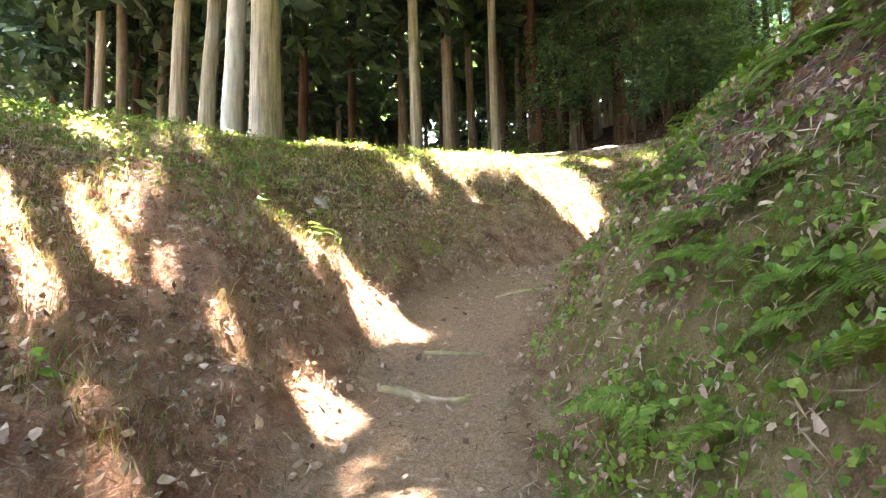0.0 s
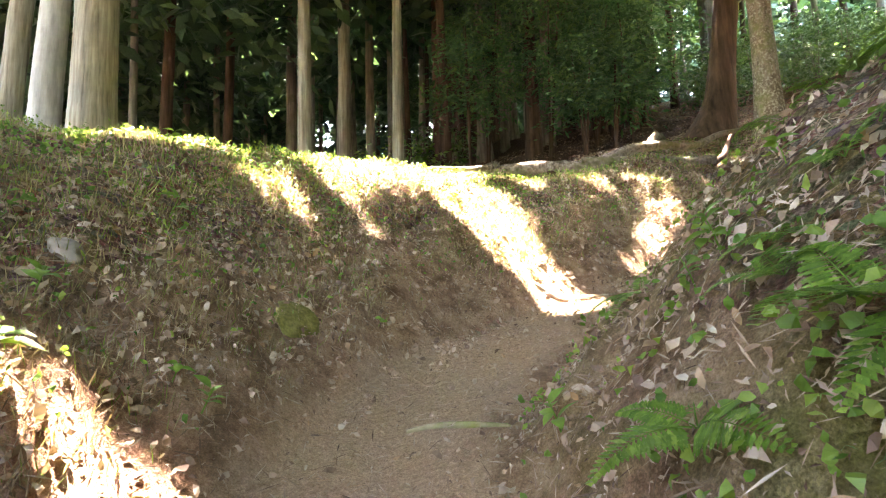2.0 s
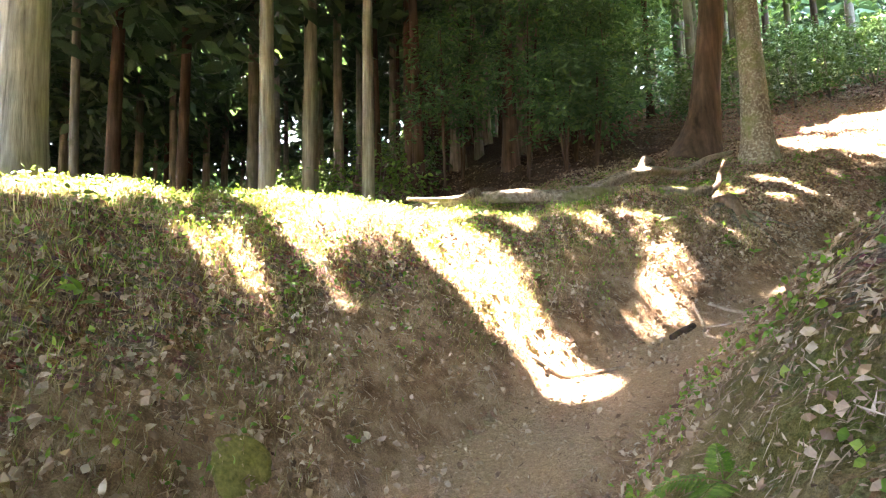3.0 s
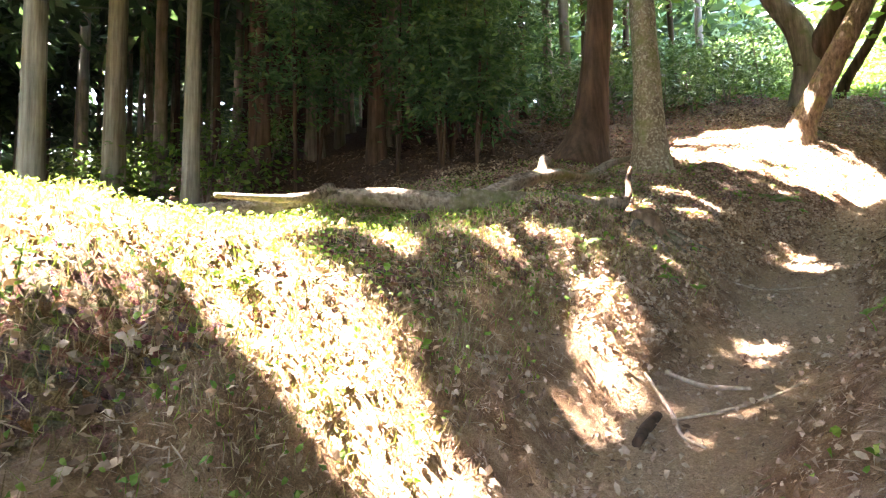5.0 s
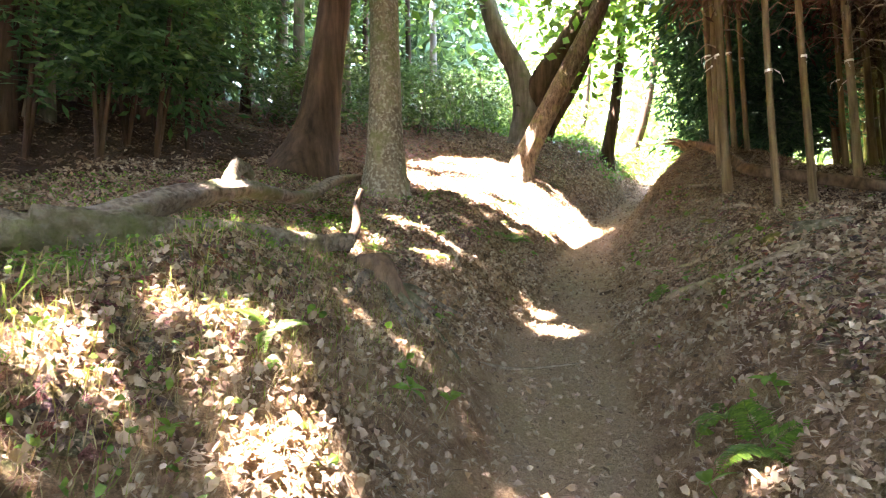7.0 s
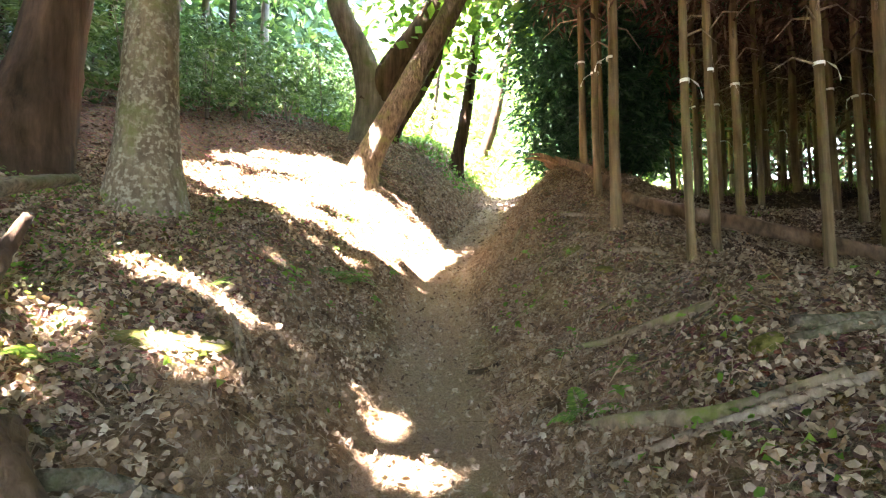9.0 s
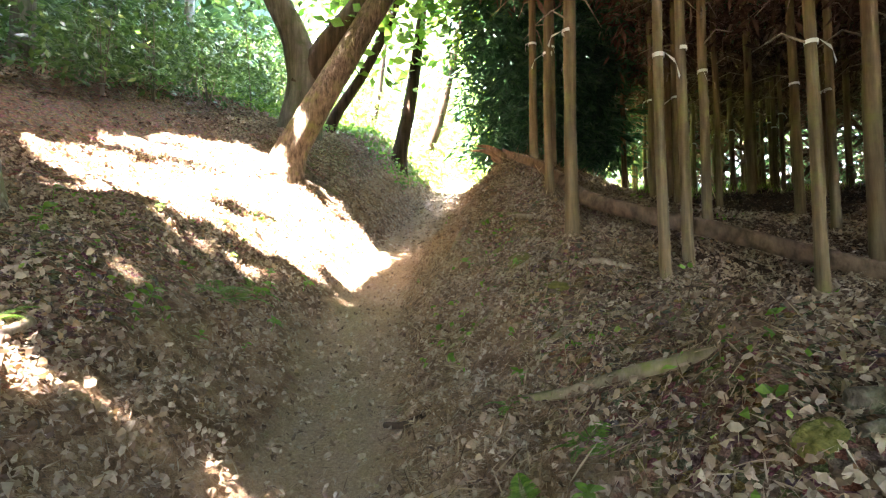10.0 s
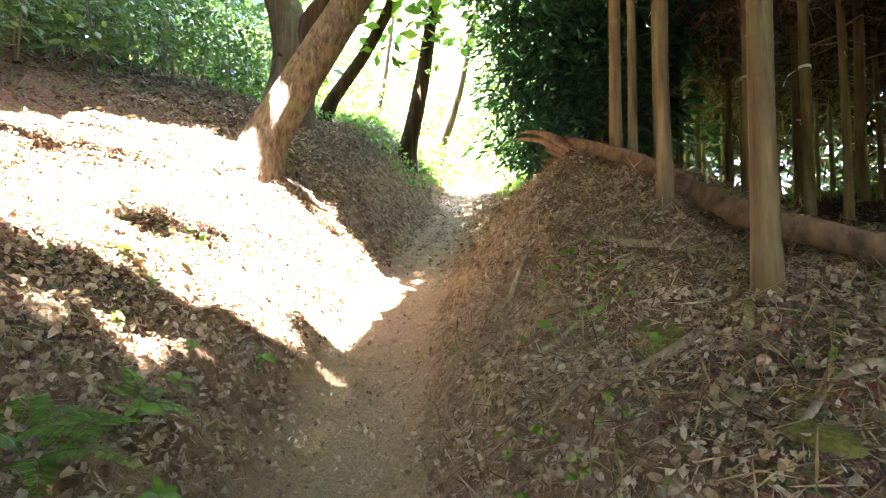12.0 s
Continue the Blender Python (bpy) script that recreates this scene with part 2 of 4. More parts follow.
def ground(x, y):
    """The height of the ground, without its fine relief."""
    shape = np.shape(x)
    x, y = np.asarray(x, float).ravel(), np.asarray(y, float).ravel()
    d, v = across(x, y)
    zt, half, rise, reach_l, reach_r = v[:, 2], v[:, 3], v[:, 4], v[:, 5], v[:, 6]
    far = np.hypot(x - 8, y - 6)
    limit = 30 * np.tanh(far / 30) / np.maximum(far, 0.01)
    bx, by = 8 + (x - 8) * limit, 6 + (y - 6) * limit
    left = soft_max(4.4 + 0.30 * (bx - 4.24) + 0.22 * (by - 10.57), 3.5, 0.35)
    left = left + 0.15 * np.clip(by - 13, 0, 12) * smooth((bx + 2) / 6)
    left = left - 0.3 * smooth((6 - x) / 6) * smooth((y - 9) / 4)
    right = 4.67 + 0.22 * (bx - 9.86) + 0.10 * (by - 5.13) + 0.4 * smooth((4 - x) / 3)
    right = right + 0.13 * np.clip(3.2 - by, 0, 7) * smooth((bx - 6) / 4) - 0.3 * np.exp(-((x - 8.9) / 1.6) ** 2 - ((y - 4.3) / 1.1) ** 2)
    half_r = half + 0.22 * smooth((y - 0.5) / 1.5) * smooth((5.6 - y) / 1.2) * smooth((3.2 - x) / 1.5)
    e = np.clip((np.abs(d) - np.where(d > 0, half, half_r)) / np.where(d > 0, reach_l, reach_r), 0, None)
    bank = np.where(e < 1, 1 - (1 - np.clip(e, 0, 1)) ** np.where(d > 0, 1.3, 1.7), 1)
    dish = 0.05 * np.clip(np.abs(d) / half, 0, 1) ** 2
    top = zt + rise + 0.08 * np.clip(np.abs(d) - half - reach_l, 0, 3)
    mix = smooth((np.abs(d) - half - reach_l * 0.9) / 3.5)
    zl = zt + dish + (rise * bank) * (1 - mix) + mix * (left - zt) + (top - zt - rise) * (1 - mix)
    zr = zt + dish + (right - zt) * bank
    z = np.where(d > 0, zl, zr)
    z = z + 0.6 * np.exp(-((x - 12.2) / 1.6) ** 2 - ((y - 6.7) / np.where(y > 6.7, 0.8, 1.6)) ** 2)
    return z.reshape(shape)


def lattice(ix, iy, seed):
    h = (ix.astype(np.int64) * 374761393 + iy.astype(np.int64) * 668265263 + seed * 974634777) & 0xFFFFFFFF
    h = ((h ^ (h >> 13)) * 1274126177) & 0xFFFFFFFF
    return ((h ^ (h >> 16)) & 0xFFFF) / 65535.0


def value_noise(x, y, size, seed=0):
    """Smooth noise from -1 to 1 with bumps of that size."""
    x, y = np.asarray(x) / size, np.asarray(y) / size
    ix, iy = np.floor(x), np.floor(y)
    fx, fy = smooth(x - ix), smooth(y - iy)
    a, b = lattice(ix, iy, seed), lattice(ix + 1, iy, seed)
    c, d = lattice(ix, iy + 1, seed), lattice(ix + 1, iy + 1, seed)
    return 2 * ((a * (1 - fx) + b * fx) * (1 - fy) + (c * (1 - fx) + d * fx) * fy) - 1


def relief(x, y):
    """The fine relief: hummocks and clods on the banks, less on the trodden trail."""
    d, v = across(x, y)
    off = smooth((np.abs(d) - v[:, 3] * 0.7) / 0.6).reshape(np.shape(x))
    r = 0.10 * value_noise(x, y, 1.3, 1) + 0.07 * value_noise(x, y, 0.55, 2) + 0.055 * value_noise(x, y, 0.24, 3) + 0.03 * value_noise(x, y, 0.11, 4)
    return r * (0.12 + 0.88 * off) + 0.012 * value_noise(x, y, 0.17, 5)


def surface(x, y):
    return ground(x, y) + relief(x, y)


def surf(x, y):
    return float(surface(np.array([x]), np.array([y]))[0])


def axis(lo, hi, step, reach):
    core = list(np.arange(lo, hi, step))
    up, s = [hi], step
    while up[-1] < reach:
        s *= 1.09
        up.append(up[-1] + s)
    down, s = [lo], step
    while down[-1] > -reach:
        s *= 1.09
        down.append(down[-1] - s)
    return np.array(down[:0:-1] + core + up)


def mesh_from(name, verts, faces, mat, smooth_faces=True):
    """A mesh from an array of corners and an array of faces with three or four corners each."""
    me = bpy.data.meshes.new(name)
    verts, faces = np.asarray(verts, np.float32), np.asarray(faces, np.int32)
    k = faces.shape[1]
    me.vertices.add(len(verts))
    me.vertices.foreach_set("co", verts.ravel())
    me.loops.add(faces.size)
    me.loops.foreach_set("vertex_index", faces.ravel())
    me.polygons.add(len(faces))
    me.polygons.foreach_set("loop_start", np.arange(0, faces.size, k, dtype=np.int32))
    me.polygons.foreach_set("loop_total", np.full(len(faces), k, np.int32))
    me.polygons.foreach_set("use_smooth", np.full(len(faces), smooth_faces))
    me.update(calc_edges=True)
    me.materials.append(mat)
    return me


def piece(name, verts, faces, mat, parent=None, label="", smooth_faces=True):
    ob = new(name, mesh_from(name, verts, faces, mat, smooth_faces))
    ob.parent = parent
    if label:
        ob["label"] = label
    return ob


def thing(name, x, y, z, label, category, group=""):
    e = new(name)
    e.empty_display_size = 0.2
    e.location = (x, y, z)
    return tagged(e, label, category, group)


xs, ys = axis(-3.4, 14.0, 0.065, 420), axis(-0.5, 11.5, 0.065, 420)
gx, gy = np.meshgrid(xs, ys)
gz = surface(gx, gy)
nx, ny = len(xs), len(ys)
q = (np.arange(ny - 1)[:, None] * nx + np.arange(nx - 1)[None, :]).ravel()
ground_ob = piece("ground", np.stack([gx.ravel(), gy.ravel(), gz.ravel()], 1), np.stack([q, q + 1, q + nx + 1, q + nx], 1), M_GROUND)
tagged(ground_ob, "sloping forest ground of brown soil, leaf litter and moss with a sunken footpath", "ground", "", "structure")
fd, fv = across(gx, gy)
fx, fy = gx.ravel(), gy.ravel()
half = fv[:, 3]
masks = {
    # plantation and hillside floor, painted darker for the shade there
    "shade_needles": smooth((-fd - 1.9) / 0.9) * smooth((fx - 6) / 1.5) * (1 - smooth((fx - 18) / 3)) + smooth((fd - 3.4) / 1.2) * smooth((fx - 1) / 2) * (1 - smooth((fx - 8.5) / 1.5)),
    "trail": 1 - smooth((np.abs(fd) - half * 0.55) / 0.5),
    "soil": smooth((np.abs(fd) - half * 0.6) / 0.3) * (1 - smooth((np.abs(fd) - half - 0.45) / 0.6)),
    "red": smooth((4.6 - fy) / 1.5) * smooth((fd - 0.2) / 0.4) * (1 - smooth((fd - 1.3) / 0.7)) * (fx < 3),
    "moss": 0.62 * smooth((-fd - 0.3) / 0.3) * (1 - smooth((-fd - 1.2) / 0.8)) * (fy < 4.5) + 0.35 * smooth((fd - 0.7) / 0.4) * (1 - smooth((fd - 2.5) / 1.0)) * (fx < 8),
    "grass": smooth((fx - 17) / 5) * smooth((fy + 2) / 6) + 0.7 * smooth((fd - 1.7) / 0.6) * (1 - smooth((fd - 4.5) / 1.5)) * (fx < 4) * (fy > 3),
}
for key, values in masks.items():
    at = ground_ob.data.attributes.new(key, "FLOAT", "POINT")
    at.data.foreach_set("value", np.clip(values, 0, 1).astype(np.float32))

# ---- shapes ----
rng = np.random.default_rng(7)


def tube(points, radii, sides=10, rough=0.0, seed=0, cap=True, steps=0, lobes=0.0):
    """A tapered round bar along a line, with a rough skin."""
    p, r = np.asarray(points, float), np.asarray(radii, float)
    if steps:
        both = spline(np.column_stack([p, r]), steps)
        p, r = both[:, :3], both[:, 3]
    t = np.gradient(p, axis=0)
    t /= np.linalg.norm(t, axis=1)[:, None]
    ref = np.array((1.0, 0, 0)) if abs(t[0][0]) < 0.8 else np.array((0, 1.0, 0))
    u = np.cross(t, ref)
    u /= np.linalg.norm(u, axis=1)[:, None]
    v = np.cross(t, u)
    a = np.linspace(0, 2 * math.pi, sides, endpoint=False)
    gen = np.random.default_rng(seed + 11)
    k = np.ones((len(p), sides))
    if rough:
        k += rough * gen.normal(0, 1, (len(p), sides)) * 0.5
        k += rough * np.sin(a * 3 + gen.uniform(0, 6))[None, :] + rough * np.sin(a * 2 + np.linspace(0, 5, len(p))[:, None])
    if lobes:
        base = np.exp(-np.linspace(0, 9, len(p)))[:, None]
        k += lobes * base * np.maximum(0, np.sin(a * 5 + gen.uniform(0, 6)))[None, :]
    ring = p[:, None, :] + (r[:, None] * k)[:, :, None] * (np.cos(a)[None, :, None] * u[:, None, :] + np.sin(a)[None, :, None] * v[:, None, :])
    verts = ring.reshape(-1, 3)
    i, j = np.meshgrid(np.arange(len(p) - 1), np.arange(sides), indexing="ij")
    n = (j + 1) % sides
    faces = np.stack([i * sides + j, i * sides + n, (i + 1) * sides + n, (i + 1) * sides + j], -1).reshape(-1, 4)
    if cap:
        verts = np.vstack([verts, p[:1], p[-1:]])
        c0, c1, last = len(verts) - 2, len(verts) - 1, (len(p) - 1) * sides
        jj = np.arange(sides)
        faces = np.vstack([faces, np.stack([(jj + 1) % sides, jj, np.full(sides, c0), np.full(sides, c0)], 1)[:, [0, 1, 2, 2]],
                           np.stack([last + jj, last + (jj + 1) % sides, np.full(sides, c1), np.full(sides, c1)], 1)[:, [0, 1, 2, 2]]])
    return verts, faces


def join(parts):
    verts, faces, n = [], [], 0
    for v, f in parts:
        verts.append(v)
        faces.append(f + n)
        n += len(v)
    return np.vstack(verts), np.vstack(faces)


def bar(name, points, radii, mat, parent=None, label="", sides=10, rough=0.05, seed=0, steps=4, lobes=0.0):
    v, f = tube(points, radii, sides, rough, seed, True, steps, lobes)
    tri = f[:, 2] == f[:, 3]
    me = bpy.data.meshes.new(name)
    me.from_pydata(v.tolist(), [], [tuple(q[:3]) if s else tuple(q) for q, s in zip(f.tolist(), tri)])
    me.polygons.foreach_set("use_smooth", np.ones(len(me.polygons), bool))
    me.materials.append(mat)
    ob = new(name, me)
    ob.parent = parent
    if label:
        ob["label"] = label
    return ob


def blades(at, way, normal, length, width, fold=0.15):
    """Folded pointed leaves, two triangles each, from their base points along way."""
    way = way / np.linalg.norm(way, axis=1)[:, None]
    side = np.cross(way, normal)
    side /= np.maximum(np.linalg.norm(side, axis=1), 1e-6)[:, None]
    up = np.cross(side, way)
    length, width = length[:, None], width[:, None]
    mid = at + way * length * 0.45
    lift = up * width * fold
    v = np.stack([at, mid - side * width * 0.5 + lift, at + way * length, mid + side * width * 0.5 + lift], 1).reshape(-1, 3)
    k = np.arange(len(at))[:, None] * 4
    f = np.vstack([k + np.array([[0, 2, 1]]), k + np.array([[0, 3, 2]])])
    return v, f


def curled(at, way, normal, length, width, gen):
    """Broad curled leaves, four triangles each, from their base points along way."""
    way = way / np.linalg.norm(way, axis=1)[:, None]
    side = np.cross(way, normal)
    side /= np.maximum(np.linalg.norm(side, axis=1), 1e-6)[:, None]
    up = np.cross(side, way)
    n = len(at)
    length, width = length[:, None], width[:, None]
    low, high = at + way * length * 0.28, at + way * length * 0.68
    tip = at + way * length + up * length * gen.uniform(-0.25, 0.3, n)[:, None]
    bend = up * length * gen.uniform(-0.05, 0.16, n)[:, None]
    cup = [up * width * gen.uniform(-0.2, 0.5, n)[:, None] for _ in range(4)]
    k1, k2 = gen.uniform(0.34, 0.52, n)[:, None], gen.uniform(0.28, 0.5, n)[:, None]
    v = np.stack([at, low - side * width * k1 + cup[0] + bend, low + side * width * k2 + cup[1] + bend,
                  high - side * width * k2 + cup[2] + bend, high + side * width * k1 + cup[3] + bend, tip], 1).reshape(-1, 3)
    k = np.arange(n)[:, None] * 6
    return v, np.vstack([k + np.array([q]) for q in ((0, 2, 1), (1, 2, 4), (1, 4, 3), (3, 4, 5))])


def random_ways(n, gen, flat=1.0, down=0.0):
    w = gen.normal(0, 1, (n, 3))
    w[:, 2] = w[:, 2] * flat - down
    return w / np.linalg.norm(w, axis=1)[:, None]


def foliage(gen, centres, spread, per, length, width, down=0.3, flat=0.5, keep=None):
    """Clumps of leaves round the given centres."""
    c = np.repeat(np.asarray(centres, float), per, axis=0)
    off = gen.normal(0, 1, (len(c), 3)) * np.array(spread)
    at = c + off
    n = len(at)
    way = random_ways(n, gen, flat, down)
    way[:, :2] += 0.5 * off[:, :2] / max(spread[0], 0.01)
    nor = random_ways(n, gen, 1.0, -1.2)
    s = gen.uniform(0.6, 1.3, n)
    if keep is not None:
        way /= np.linalg.norm(way, axis=1)[:, None]
        good = keep(at) & keep(at + way * (length * s * 0.5)[:, None]) & keep(at + way * (length * s)[:, None])
        at, way, nor, s = at[good], way[good], nor[good], s[good]
    return blades(at, way, nor, length * s, width * s)


# gaps in the canopy: the spots of ground that the sun reaches (x, y, half length, half width, turn)
SUNNY_LOWER_BANK = [
    (-1.25, 1.75, 0.3, 0.08, -40),
    (-1.71, 2.41, 0.56, 0.24, -45),
    (-1.03, 3.52, 0.51, 0.12, -62),
    (-0.36, 3.52, 0.27, 0.20, -20),
    (-0.58, 2.48, 0.2, 0.11, -40),
    (-1.0, 2.3, 0.3, 0.06, -45),
    (0.15, 4.15, 0.2, 0.04, 20),
    (0.5, 4.6, 0.25, 0.07, 0),
]
SUNNY_TERRACE_EDGE = [
    (1.57, 6.28, 0.85, 0.36, -60),
    (1.42, 6.5, 0.5, 0.38, -50),
    (0.2, 7.35, 2.0, 0.58, 10),
    (0.15, 6.25, 1.2, 0.2, 42),
    (-0.3, 6.75, 0.9, 0.3, 25),
    (0.32, 5.54, 0.27, 0.13, -60),
    (-0.9, 6.6, 0.9, 0.35, 30),
    (-2.4, 5.6, 1.1, 0.45, 30),
    (2.3, 7.2, 0.35, 0.1, -50),
    (-1.6, 5.6, 0.8, 0.3, 30),
    (0.75, 6.0, 0.25, 0.06, -60),
    (0.6, 5.7, 0.3, 0.09, -60),
    (0.0, 5.3, 0.22, 0.09, -60),
    (0.95, 5.75, 0.15, 0.06, -60),
]
SUNNY_MIDDLE_PATH = [
    (3.18, 6.41, 0.22, 0.10, -10),
    (3.41, 7.31, 0.2, 0.08, 20),
    (3.75, 7.0, 0.4, 0.07, -50),
    (2.9, 7.3, 0.3, 0.1, -50),
    (4.22, 6.24, 0.17, 0.1, -20),
    (5.27, 8.12, 0.38, 0.14, 30),
    (6.0, 8.3, 0.45, 0.09, -45),
    (6.5, 8.65, 0.3, 0.1, -45),
    (4.4, 8.05, 0.4, 0.1, 0),
    (6.72, 7.2, 0.3, 0.16, 70),
    (5.23, 6.2, 0.1, 0.06, 0),
    (7.3, 7.56, 0.27, 0.13, 45),
    (5.88, 5.65, 0.2, 0.04, 81),
    (3.6, 6.75, 0.35, 0.06, -50),
]
SUNNY_UPPER_SLOPE = [
    (11.1, 10.7, 2.0, 1.1, 8),
    (11.6, 9.6, 1.0, 0.5, -20),
    (11.3, 8.8, 1.55, 0.34, -6),
    (9.65, 9.3, 0.85, 0.36, -36),
    (9.2, 8.85, 0.3, 0.1, -40),
    (8.9, 9.35, 0.35, 0.1, -44),
    (8.37, 8.88, 0.3, 0.13, 25),
    (8.78, 8.86, 0.22, 0.06, 50),
    (9.15, 7.78, 0.1, 0.07, 20),
    (10.37, 8.31, 0.28, 0.06, -12),
    (12.9, 9.4, 0.3, 0.12, -30),
    (10.3, 7.25, 0.35, 0.025, 50),
    (9.5, 7.0, 0.25, 0.025, 50),
]
SUNNY_UPPER_BANK = [
    (9.2, 9.6, 0.8, 0.32, -40),
    (8.9, 9.05, 0.4, 0.13, -40),
    (9.5, 8.75, 0.45, 0.12, -40),
    (8.6, 8.5, 0.3, 0.09, -40),
    (6.2, 8.0, 0.3, 0.13, -45),
    (6.65, 8.35, 0.35, 0.12, -40),
    (7.05, 8.0, 0.25, 0.11, -30),
    (6.9, 8.6, 0.3, 0.12, -45),
    (8.0, 8.5, 0.3, 0.11, -40),
    (7.6, 8.15, 0.25, 0.09, -40),
]
SUNNY_LOW_SPOTS = [
    (0.3, 5.9, 0.25, 0.10, -60),
    (-0.2, 5.75, 0.3, 0.11, -60),
    (0.55, 5.35, 0.2, 0.10, -60),
    (0.1, 5.0, 0.2, 0.09, -60),
    (0.9, 5.55, 0.2, 0.09, -60),
    (-0.6, 5.4, 0.3, 0.10, -50),
]
SUNNY = SUNNY_LOWER_BANK + SUNNY_TERRACE_EDGE + SUNNY_MIDDLE_PATH + SUNNY_UPPER_SLOPE + SUNNY_UPPER_BANK + SUNNY_LOW_SPOTS


COARSE = ground(*np.meshgrid(-40 + 0.4 * np.arange(250), -30 + 0.4 * np.arange(200)))


def shadow_of(p):
    """Where the shadow of a point falls on the ground."""
    p = np.asarray(p)
    z = np.full(len(p), 3.5)
    for _ in range(5):
        t = (p[:, 2] - z) / SUN[2]
        x, y = p[:, 0] - SUN[0] * t, p[:, 1] - SUN[1] * t
        ix, iy = np.clip((x + 40) / 0.4, 0, 249).astype(int), np.clip((y + 30) / 0.4, 0, 199).astype(int)
        z = COARSE[iy, ix]
    return x, y


def shades(p, dapples=True):
    """True for the leaves that hang in no gap."""
    x, y = shadow_of(p)
    out = np.ones(len(p), bool)
    wx, wy = x + 0.16 * value_noise(x, y, 0.3, 21), y + 0.16 * value_noise(x, y, 0.3, 22)
    for cx, cy, a, b, turn in SUNNY:
        c, s = math.cos(radians(turn)), math.sin(radians(turn))
        u, v = (wx - cx) * c + (wy - cy) * s, -(wx - cx) * s + (wy - cy) * c
        more = 0.02 if b > 0.13 else -0.01
        out &= (u / (a + more)) ** 2 + (v / (b + more)) ** 2 > 1
    if dapples:
        middle = np.interp(x, TRAIL_LINE[:, 0], TRAIL_LINE[:, 1])
        plantation_side = (x > 0) & (y < middle - 0.3)
        bank_side = (y > middle + 0.35) & (y < 9.0) & (x < 8.5)
        bank_side |= (x < -0.5) & (y < 5)
        out &= value_noise(x, y, 0.26, 23) + 0.55 * value_noise(x, y, 0.9, 24) < np.where(plantation_side, 1.7, np.where(bank_side, 0.74, 1.1))
    out &= ~((x > 20) & (y > 4))
    return out


# ---- trees ----
def trunk_points(height, lean=(0, 0), bend=0.0, n=9, gen=None):
    t = np.linspace(0, 1, n)
    x, y = lean[0] * t * height, lean[1] * t * height
    if bend:
        x, y = x + bend * np.sin(t * 3.0) * 0.5, y + bend * np.cos(t * 2.2) * 0.5 - bend * 0.5
    if gen is not None:
        x, y = x + gen.normal(0, 0.02, n) * t * 3, y + gen.normal(0, 0.02, n) * t * 3
    return np.stack([x, y, t * height], 1)


def flare(n, base, top, foot=1.5, sharp=9):
    t = np.linspace(0, 1, n)
    return base * (1 - t) + top * t + base * (foot - 1) * np.exp(-t * sharp)


def tall_cedar(x, y, diameter, height, mat, label, lean=(0, 0), crown_from=0.5, crown_radius=2.3, leaves=1100, seed=0, group="forest trees", near=False, foot=1.45):
    gen = np.random.default_rng(seed)
    z = surf(x, y)
    tree = thing("cedar_tree", x, y, z, label, "tree", group)
    n = 22 if near else 10
    t = np.linspace(0, 1, n) ** (1.6 if near else 1.3)
    line = np.stack([lean[0] * t * height + gen.normal(0, 0.015, n) * height * 0.1 * t, lean[1] * t * height + gen.normal(0, 0.015, n) * height * 0.1 * t, -0.25 + t * (height + 0.25)], 1)
    r = diameter / 2 * (1 - 0.72 * t + (foot - 1) * np.exp(-t * height / 0.55))
    bar("trunk", line, r, mat, tree, "", 28 if near else 9, 0.025 if near else 0.03, seed, 3 if near else 0, 0.16 if near else 0.0)
    k = max(8, int(leaves * 1.35) // 24)
    h = gen.uniform(crown_from, 1.0, k) ** 0.8 * height
    a = gen.uniform(0, 2 * math.pi, k)
    rad = crown_radius * np.sqrt(gen.uniform(0.02, 1, k)) * (1.15 - 0.75 * (h / height))
    c = np.stack([lean[0] * h + np.cos(a) * rad, lean[1] * h + np.sin(a) * rad, h], 1)
    off = np.array((x, y, z))
    v, f = foliage(gen, c, (0.5, 0.5, 0.4), 24, 0.62, 0.27, 0.55, 0.6, lambda p: shades(p + off))
    if len(v):
        piece("crown", v, f, M_CEDAR, tree)
    return tree


# big trees on the terrace
tall_cedar(-3.35, 10.15, 0.66, 17, M_BARK_CEDAR, "stout pale brown cedar with flared base on a grassy terrace", (-0.004, 0), 0.55, 3.6, 2300, 1, "cedars on the terrace", True, 1.7)
tall_cedar(-4.25, 10.55, 0.46, 17, M_BARK_PALE, "smooth grey-white trunk beside a stout cedar", (0.03, 0.02), 0.55, 3.2, 1800, 2, "cedars on the terrace", True, 1.4)
tall_cedar(-4.95, 10.9, 0.38, 16, M_BARK_CEDAR, "slim brown cedar behind the grey-white trunk", (0.045, 0.02), 0.55, 2.4, 1300, 3, "cedars on the terrace", True, 1.3)
tall_cedar(-6.3, 12.6, 0.48, 17, M_BARK_CEDAR, "straight greenish-brown cedar on the terrace", (0.012, 0), 0.5, 2.6, 1500, 4, "cedars on the terrace", True, 1.4)
for i, (x, y, dia, mat) in enumerate([(-0.55, 13.2, 0.36, M_BARK_CEDAR), (0.3, 15.8, 0.42, M_BARK_CEDAR), (1.45, 13.6, 0.28, M_BARK_CEDAR), (-9.2, 14.2, 0.34, M_BARK_CEDAR), (-9.0, 17.0, 0.36, M_BARK_FAR),
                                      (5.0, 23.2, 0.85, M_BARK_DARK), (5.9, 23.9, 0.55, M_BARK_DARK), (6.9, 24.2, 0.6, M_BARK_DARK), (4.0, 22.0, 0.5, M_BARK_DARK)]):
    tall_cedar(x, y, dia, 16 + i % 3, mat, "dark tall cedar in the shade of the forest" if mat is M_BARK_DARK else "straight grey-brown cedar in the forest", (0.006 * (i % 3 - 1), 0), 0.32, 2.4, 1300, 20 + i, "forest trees")

